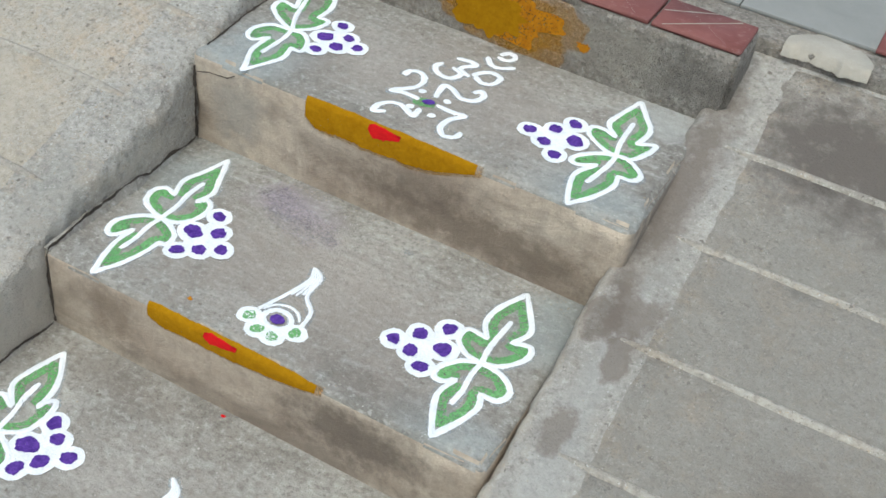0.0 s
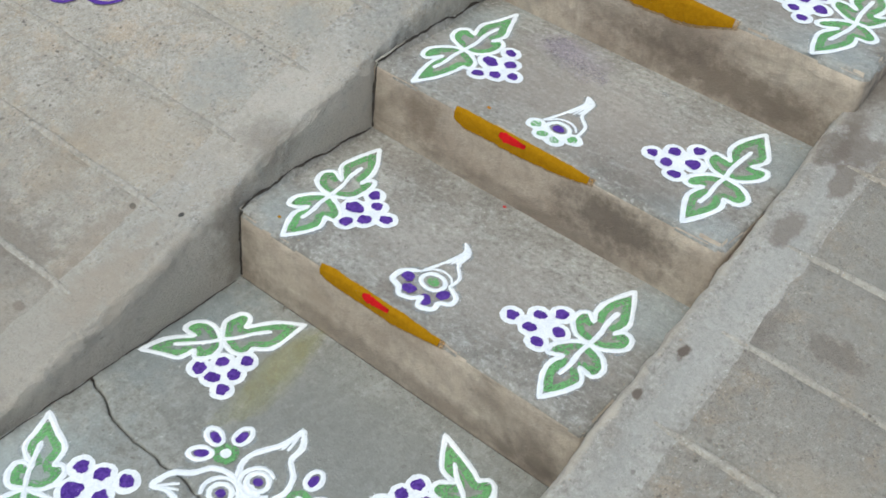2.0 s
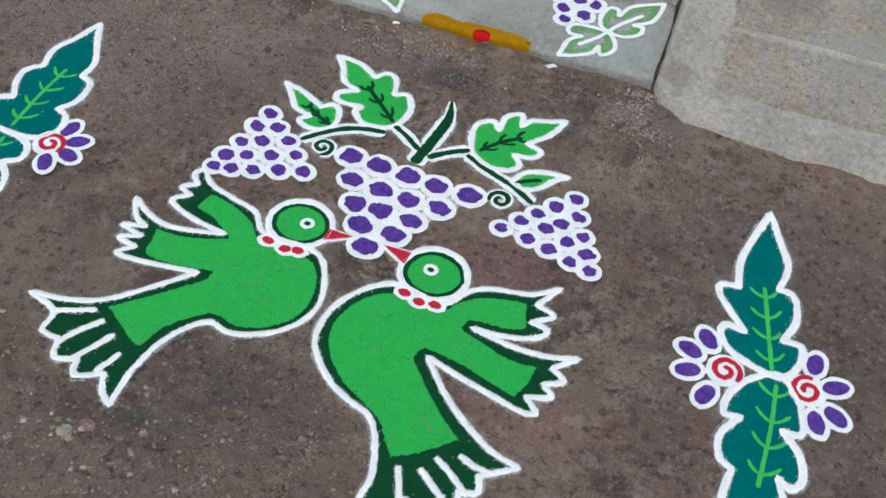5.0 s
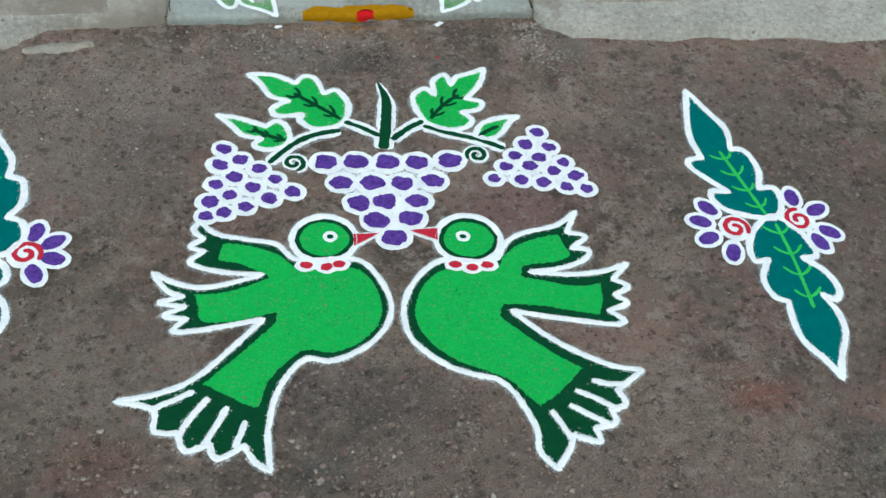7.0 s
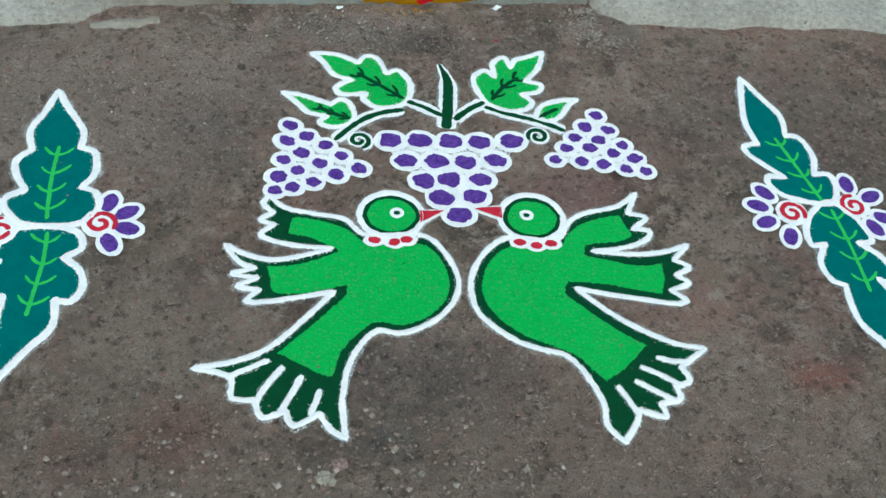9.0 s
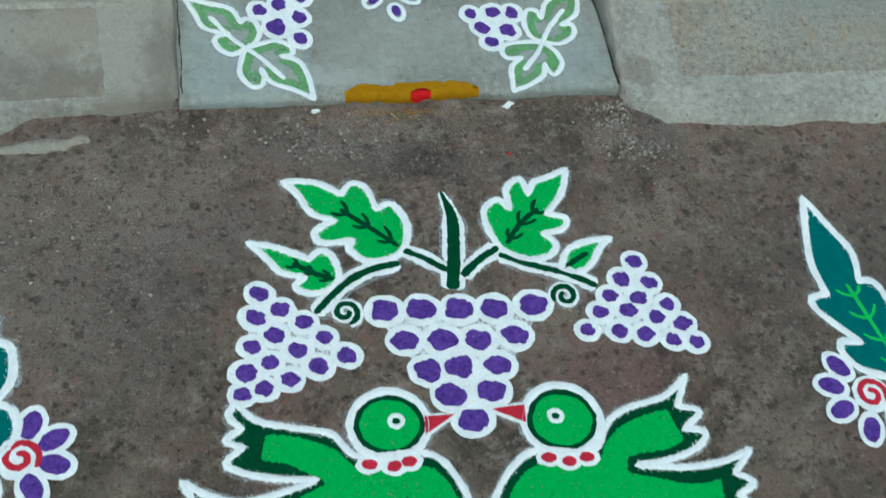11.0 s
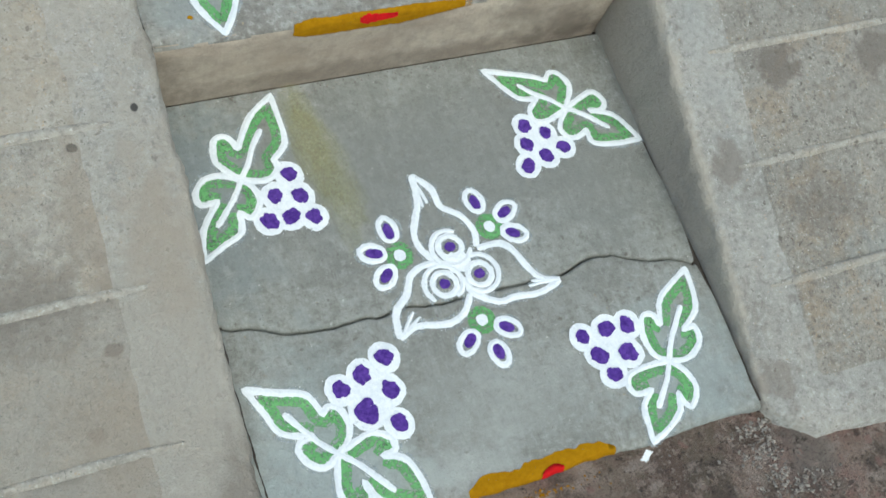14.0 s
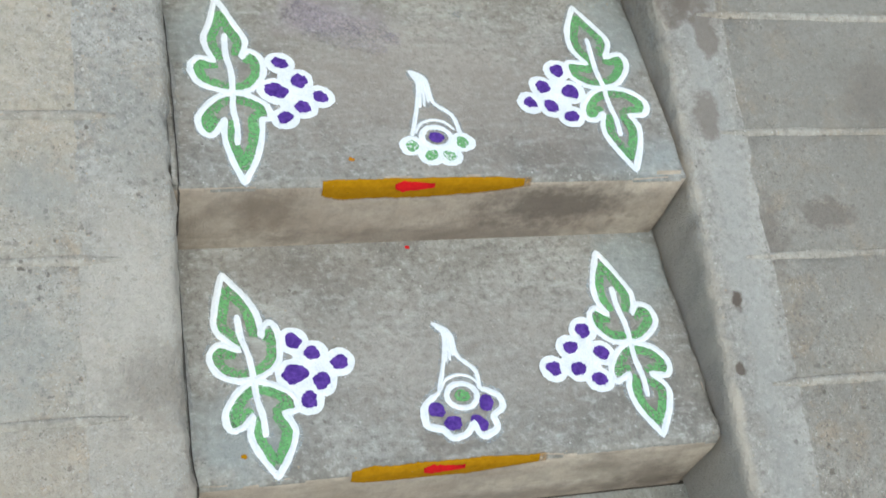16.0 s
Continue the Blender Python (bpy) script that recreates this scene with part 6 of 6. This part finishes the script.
for i, (x, y) in enumerate(((23.9, -42.5), (61.7, -42.5))):
    s = curve(spiral(x, y, 0.5, 2.3, 1.3, 0.5 + 1.2 * i, 1 if i else -1))
    under = piece("curl", line_mesh("curl", s, 2.0, P_WHITE, 0.0015, 0.0003), vine, "white powder edging")
    piece("core", line_mesh("core", s, 0.95, P_DARK, 0.0021, 0.0003, grains=0), under, "deep green curl")
grain_part(vine)


def teal_spray(upper, lower, v1, v2, eyes, p1, p2, sharp_u, sharp_l):
    t = thing("leaf_spray_drawing", "teal leaves and purple flowers drawn in powder on the yard", "floor drawing", "leaf sprays on the yard", turn=YARD)
    for i, pp in enumerate((p1, p2)):
        x, y = eyes[i]
        for px, py in pp:
            a = math.atan2(py - y, px - x)
            pe = piece("petal", fill_mesh("petal", oval(px, py, 3.35, 2.35, a, 0.06, 30), P_WHITE, 0.0012, 0.0007, 0.8), t, "white powder petal edge")
            piece("spot", fill_mesh("spot", oval(px, py, 2.35, 1.5, a, 0.1), P_PURPLE, 0.0019), pe, "purple powder spot")
        w = piece("eye", fill_mesh("eye", oval(x, y, 3.5, 3.4, 0, 0.06, 34), P_WHITE, 0.0016, 0.0007, 0.8), t, "white powder round")
        piece("curl", line_mesh("curl", curve(spiral(x, y, 0.5, 2.9, 1.45, 2.2 + 2 * i, -1)), 1.0, P_RED, 0.0022, 0.0005, grains=0), w, "red powder curl")
    big_leaf(t, upper, v1, P_TEAL, P_VEIN, sharp_u, 1.35, 0.8, 4, 0.9, 3.6)
    big_leaf(t, lower, v2, P_TEAL, P_VEIN, sharp_l, 1.35, 0.8, 4, 0.9, 3.6)
    grain_part(t)


teal_spray(((112.6, -25.4), (115.5, -32.2), (117.9, -37.9), (117.1, -43.9), (120, -44.7), (121.2, -50.2), (119.5, -55.4), (123, -55.8), (123, -59.9), (120.1, -63.6), (112.6, -62.1), (108.8, -58.8), (109, -55.7), (112.7, -56.1), (109.7, -52.8), (106.8, -49.2), (106.6, -46.8), (109.7, -46), (109.1, -39.9), (110.3, -33.6)), ((119.5, -63.2), (122.9, -65.5), (125.3, -70.4), (125.3, -74), (122.3, -74.4), (125.7, -78.1), (126.8, -82.6), (125.2, -84.9), (122.9, -83.6), (124.4, -88.1), (124, -92.9), (120.9, -98.6), (119.5, -102.5), (117.8, -98.5), (115.1, -93.9), (114.8, -89.1), (115.4, -84.6), (113, -83.2), (112.3, -78.8), (115, -74.2), (112.2, -74.4), (112.2, -70.6), (114.8, -66.3)), ((114.4, -44.4), (116.3, -52.6), (118.7, -63)), ((119.8, -65.2), (120.3, -74.5), (120, -86.6)), ((110.8, -65.8), (125.2, -64.5)), ((106.7, -60.2), (104.1, -63.6), (104.5, -68), (108.4, -72)), ((125.8, -58.5), (129.9, -62.2), (130.5, -68.2), (127.5, -70.7)), (0, 3, 6, 13, 17), (4, 8, 12, 16, 19))
teal_spray(((-35.7, -26.6), (-33.3, -32.1), (-30.3, -38.1), (-30.5, -42.8), (-27.8, -44.4), (-27.5, -49.7), (-29.9, -53.3), (-27.2, -54.8), (-26.5, -58.4), (-28.9, -61.9), (-34.9, -62.8), (-40.5, -61.5), (-43.3, -57.9), (-43.3, -55.4), (-40, -53.5), (-42.1, -49.3), (-42.1, -45.6), (-39.5, -43.1), (-40.3, -37.9), (-37.7, -32.3)), ((-35.9, -62.6), (-30.3, -64.2), (-29, -68), (-32.1, -70.3), (-29.2, -73.3), (-28.5, -77.1), (-30.3, -80.2), (-33, -79.7), (-33.2, -85.5), (-37, -90.1), (-41.2, -95.7), (-42.3, -89.8), (-42.4, -83.9), (-41.8, -78.4), (-44.9, -77.7), (-45.6, -73.9), (-43.1, -70.4), (-46.6, -69.3), (-46, -65.4), (-41.3, -63.2)), ((-34.6, -42.2), (-35.5, -51), (-35.7, -61)), ((-35.3, -64), (-35.7, -71.7), (-37.6, -82.9)), ((-26.1, -62.4), (-43.8, -63.2)), ((-24.5, -57.4), (-21.3, -60), (-21.2, -63.9), (-24.3, -67.2)), ((-45.9, -57.3), (-48.8, -59.7), (-48.8, -63.5), (-45.6, -67.4)), (0, 3, 6, 14, 17), (3, 7, 10, 13, 16))

CRUMB = 1.0
# ---------------------------------------------------------------- white and purple round on the left ramp
tilt = Matrix.Translation((-0.80, 1.12, ramp_z(1.12, SLOPE_L) + 0.004)) @ Matrix.Rotation(math.atan(SLOPE_L), 4, "X")
mandala = thing("mandala_drawing", "white looped petals inside a purple scalloped ring on the ramp", "floor drawing", turn=tilt)
scallop = []
for i in range(12):
    a = 6.28318 * i / 12
    for f, r in ((0.0, 23.5), (0.30, 25.6), (0.62, 25.8), (0.92, 23.6)):
        b = a + f * 6.28318 / 12
        scallop.append((r * math.cos(b), r * math.sin(b)))
piece("rim", line_mesh("rim", curve(scallop, True, 0.004, tuple(range(0, 48, 4))), 1.0, P_PURPLE, closed=True), mandala, "purple powder scallops")
for i in range(12):
    a = 6.28318 * (i + 0.45) / 12
    pe = piece("petal", line_mesh("petal", oval(19.2 * math.cos(a), 19.2 * math.sin(a), 4.0, 3.1, a, 0.05, 36), 1.25, P_WHITE, closed=True), mandala, "white powder loop")
    piece("dot", fill_mesh("dot", oval(19.0 * math.cos(a), 19.0 * math.sin(a), 1.35, 1.1, a, 0.12, 20), P_WHITE, 0.0017), pe, "white powder dot")
    b = 6.28318 * (i + 0.95) / 12
    eye = [(14.2 + u, v) for u, v in ((3.8, 0.0), (0.6, 2.4), (-3.0, 1.6), (-3.0, -1.6), (0.6, -2.4))]
    ring = [(u * math.cos(b) - v * math.sin(b), u * math.sin(b) + v * math.cos(b)) for u, v in eye]
    lo = piece("inner_loop", line_mesh("inner_loop", curve(ring, True, 0.003, (0,)), 1.2, P_WHITE, 0.0018, closed=True), mandala, "white powder eye loop")
    piece("dot", fill_mesh("dot", oval(13.6 * math.cos(b), 13.6 * math.sin(b), 1.1, 0.9, b, 0.12, 20), P_WHITE, 0.0017), lo, "white powder dot")
piece("hub", line_mesh("hub", oval(0, 0, 10.2, 10.2, 0, 0.03, 60), 1.0, P_WHITE, closed=True), mandala, "white powder ring")
grain_part(mandala)

# ---------------------------------------------------------------- turmeric bands, smears and stains
def band(x0, x1, y, z, h, mark, wave, seed, face=-1):
    """A hand-wiped band of turmeric along the top of a riser, with a red dab."""
    t = thing("turmeric_band", "ochre turmeric band with a red dab wiped along the step edge", "mark", "turmeric bands on the steps", at=(0, 0, 0))
    n = 150
    for name, mat, ext, grow, lift, label in (("smear", P_SMEAR, 0.012, 1.13, 0.0009, "thin orange smear round the band"), ("wipe", P_TURM, 0.0, 1.0, 0.0016, "ochre turmeric paste")):
        verts, faces = [], []
        for i in range(n + 1):
            u = i / n
            x = x0 + (x1 + ext - x0) * u
            env = min(1.0, 0.50 + u * 7) ** 0.7 * min(1.0, 0.12 + (1 - u) * 2.3) ** 0.85
            low = z - 0.010 - grow * h * env * (1 + wave * noise.noise((x * 11, seed, 0)) + 0.07 * noise.noise((x * 60, seed, 3)) + 0.05 * noise.noise((x * 210, seed, 5)))
            top = 0.003 * noise.noise((x * 30, seed, 7)) + 0.0015 * noise.noise((x * 170, seed, 8))
            over = min(1.0, 0.2 + u * 10) * min(1.0, 0.1 + (1 - u) * 3)
            verts += [(x, y + 0.0045 + 0.004 * over + top, z - 0.0006 + lift * 0.6), (x, y + 0.0035 - lift * 0.5, z - 0.0030 + lift * 0.6), (x, y - lift, z - 0.0105), (x, y - lift, low)]
        for i in range(n):
            for k in range(3):
                a = i * 4 + k
                faces.append((a, a + 1, a + 5, a + 4))
        piece(name, mesh_of(name, verts, faces, mat, True), t, label)
    verts, faces = [], []
    for i in range(25):
        u = i / 24
        x = mark + 0.064 * (u - 0.5)
        body = min(1.0, 0.1 + u * 6) * (1 - u) ** 0.7 * (1 + 0.45 * noise.noise((u * 11, seed, 5)) + 0.3 * noise.noise((u * 37, seed, 2)))
        hh = 0.42 * h * body
        verts += [(x, y + 0.0035 - 0.004 * (1 - body), z + 0.0004 - 0.005 * (1 - body)), (x, y + 0.0012, z - 0.0040), (x, y - 0.0024, z - 0.0105), (x, y - 0.0024, z - 0.0108 - hh)]
    for i in range(24):
        for k in range(3):
            a = i * 4 + k
            faces.append((a, a + 1, a + 5, a + 4))
    piece("dab", mesh_of("dab", verts, faces, P_KUM, True), t, "vermilion red dab")


band(0.215, 0.505, STEPS[0][0], STEPS[0][2], 0.022, 0.355, 0.12, 2.0)
band(0.205, 0.530, STEPS[1][0], STEPS[1][2], 0.026, 0.350, 0.15, 6.0)
band(0.222, 0.565, STEPS[2][0], STEPS[2][2], 0.046, 0.385, 0.14, 9.0)


def smear(name, label, cx, cy, rx, ry, turn, mat, at_z, z=0.0006, wob=0.6, parts=()):
    t = thing(name, label, "mark", at=(0, 0, at_z))
    piece("patch", fill_mesh("patch", oval(cx, cy, rx, ry, turn, wob, 60), mat, z, 0.001), t)
    for nm, lb, a, b, ra, rb, mt in parts:
        piece(nm, fill_mesh(nm, oval(a, b, ra, rb, turn, 0.5, 24), mt, z + 0.0006, 0.001), t, lb)
    return t


# turmeric wiped over the edge of the slab, crumbling down on the yard
edge = thing("turmeric_band", "ragged ochre turmeric band with a red dab on the slab edge", "mark", at=(0, 0, 0))
for name, xa, xb, reach, mat, lift in (("wipe", 0.292, 0.545, 0.034, P_TURM, 0.0007), ("dab", 0.414, 0.452, 0.012, P_KUM, 0.0014)):
    verts, faces = [], []
    n = 60 if name == "wipe" else 14
    for i in range(n + 1):
        u = i / n
        x = xa + (xb - xa) * u
        f = landing_front(x)
        env = math.sin(math.pi * (0.04 + 0.92 * u)) ** (0.5 if name == "wipe" else 0.9)
        back = f + 0.004 + reach * env * (0.72 + 0.55 * noise.noise((x * 17, 4.0, 0)) + 0.30 * noise.noise((x * 70, 5.0, 0)))
        low = -0.014 - 0.014 * env * (0.7 + 0.7 * noise.noise((x * 30, 8.0, 0)))
        knee = min(back, f + 0.016)
        verts += [(x, back, lift), (x, knee, lift), (x, f + 0.004 - lift, -0.0028 + lift), (x, f - lift * 1.2, -0.012), (x, f + 0.0012 - lift * 1.2, low)]
    for i in range(n):
        for k in range(4):
            a = i * 5 + k
            faces.append((a + 1, a, a + 5, a + 6))
    piece(name, mesh_of(name, verts, faces, mat, True), edge, "ochre turmeric paste" if name == "wipe" else "vermilion red dab")
stones("turmeric_crumbs", 160, 0.385, -0.010, 0.055, 0.012, 0.0030, "crumbs of dry ochre turmeric before the slab edge", P_TURM)
streak = thing("dust_streak", "faint yellow powder streak brushed on the slab", "mark")
for k, (rx, ry, cy) in enumerate(((4.4, 15.0, 59.0), (3.4, 13.5, 60.4), (2.4, 11.0, 62.0), (1.4, 8.5, 63.4))):
    piece("patch", fill_mesh("patch", oval(24.2 + 0.14 * (60.0 - cy), cy, rx, ry, 0.14, 0.35, 60), P_YELLOW, 0.0003 + 0.0004 * k, 0.001), streak)
smear("dust_patch", "faint lilac powder rubbed into the tread", 27.0, 148.0, 10.0, 4.5, -0.3, P_TINT, 0.336, 0.0004, 0.7, (("streak", "", 24.0, 149.0, 6.0, 3.0, P_TINT), ("streak", "", 33.0, 146.0, 4.0, 2.0, P_TINT)))
for (cx, cy, r, z, mt) in ((15.0, 158.0, 0.45, 0.336, P_ORANGE), (25.5, 119.5, 0.5, 0.336, P_ORANGE), (49.0, 151.0, 0.9, 0.336, P_BLUE), (6.5, 79.0, 0.45, 0.174, P_TURM), (36.5, 113.5, 0.4, 0.174, P_KUM), (58.0, -12.0, 0.35, -0.0215, P_KUM), (47.0, -31.0, 0.3, -0.018, P_KUM)):
    smear("powder_speck", "tiny fleck of spilt coloured powder", cx, cy, r, r * 0.8, 0, mt, z, 0.0008, 0.4)
smear("white_dab", "dab of white powder at the slab edge", 60.2, -0.6, 1.3, 0.6, 0.5, P_WHITE, -0.0235, 0.0015, 0.4)
smear("white_dab", "dab of white powder at the slab edge", 23.6, -0.4, 0.9, 0.5, 0.2, P_WHITE, -0.0218, 0.0015, 0.4)

# orange paste on the face of the doorstep
paste = thing("paste_smear", "dry orange turmeric paste with a red dab smeared on the doorstep", "mark", at=(0, 0, 0))
for nm, x, z, rx, rz, mt, dy in (("smear", 0.425, 0.598, 0.150, 0.078, P_SMEAR, 0.0010), ("patch", 0.415, 0.598, 0.125, 0.068, P_SMEAR, 0.0014), ("patch", 0.418, 0.600, 0.105, 0.060, P_ORANGE, 0.0018), ("patch", 0.395, 0.590, 0.075, 0.056, P_TURM, 0.0022), ("dab", 0.365, 0.640, 0.022, 0.020, P_KUM, 0.0030), ("fleck", 0.585, 0.585, 0.013, 0.010, P_ORANGE, 0.0014)):
    ring = oval(0, 0, rx * 100, rz * 100, 0, 0.5, 90)
    me = fill_mesh(nm, ring, mt, 0.0, 0.001)
    for v in me.vertices:
        v.co = (x + v.co.x, 1.962 - dy, z + v.co.y)
    piece(nm, me, paste)
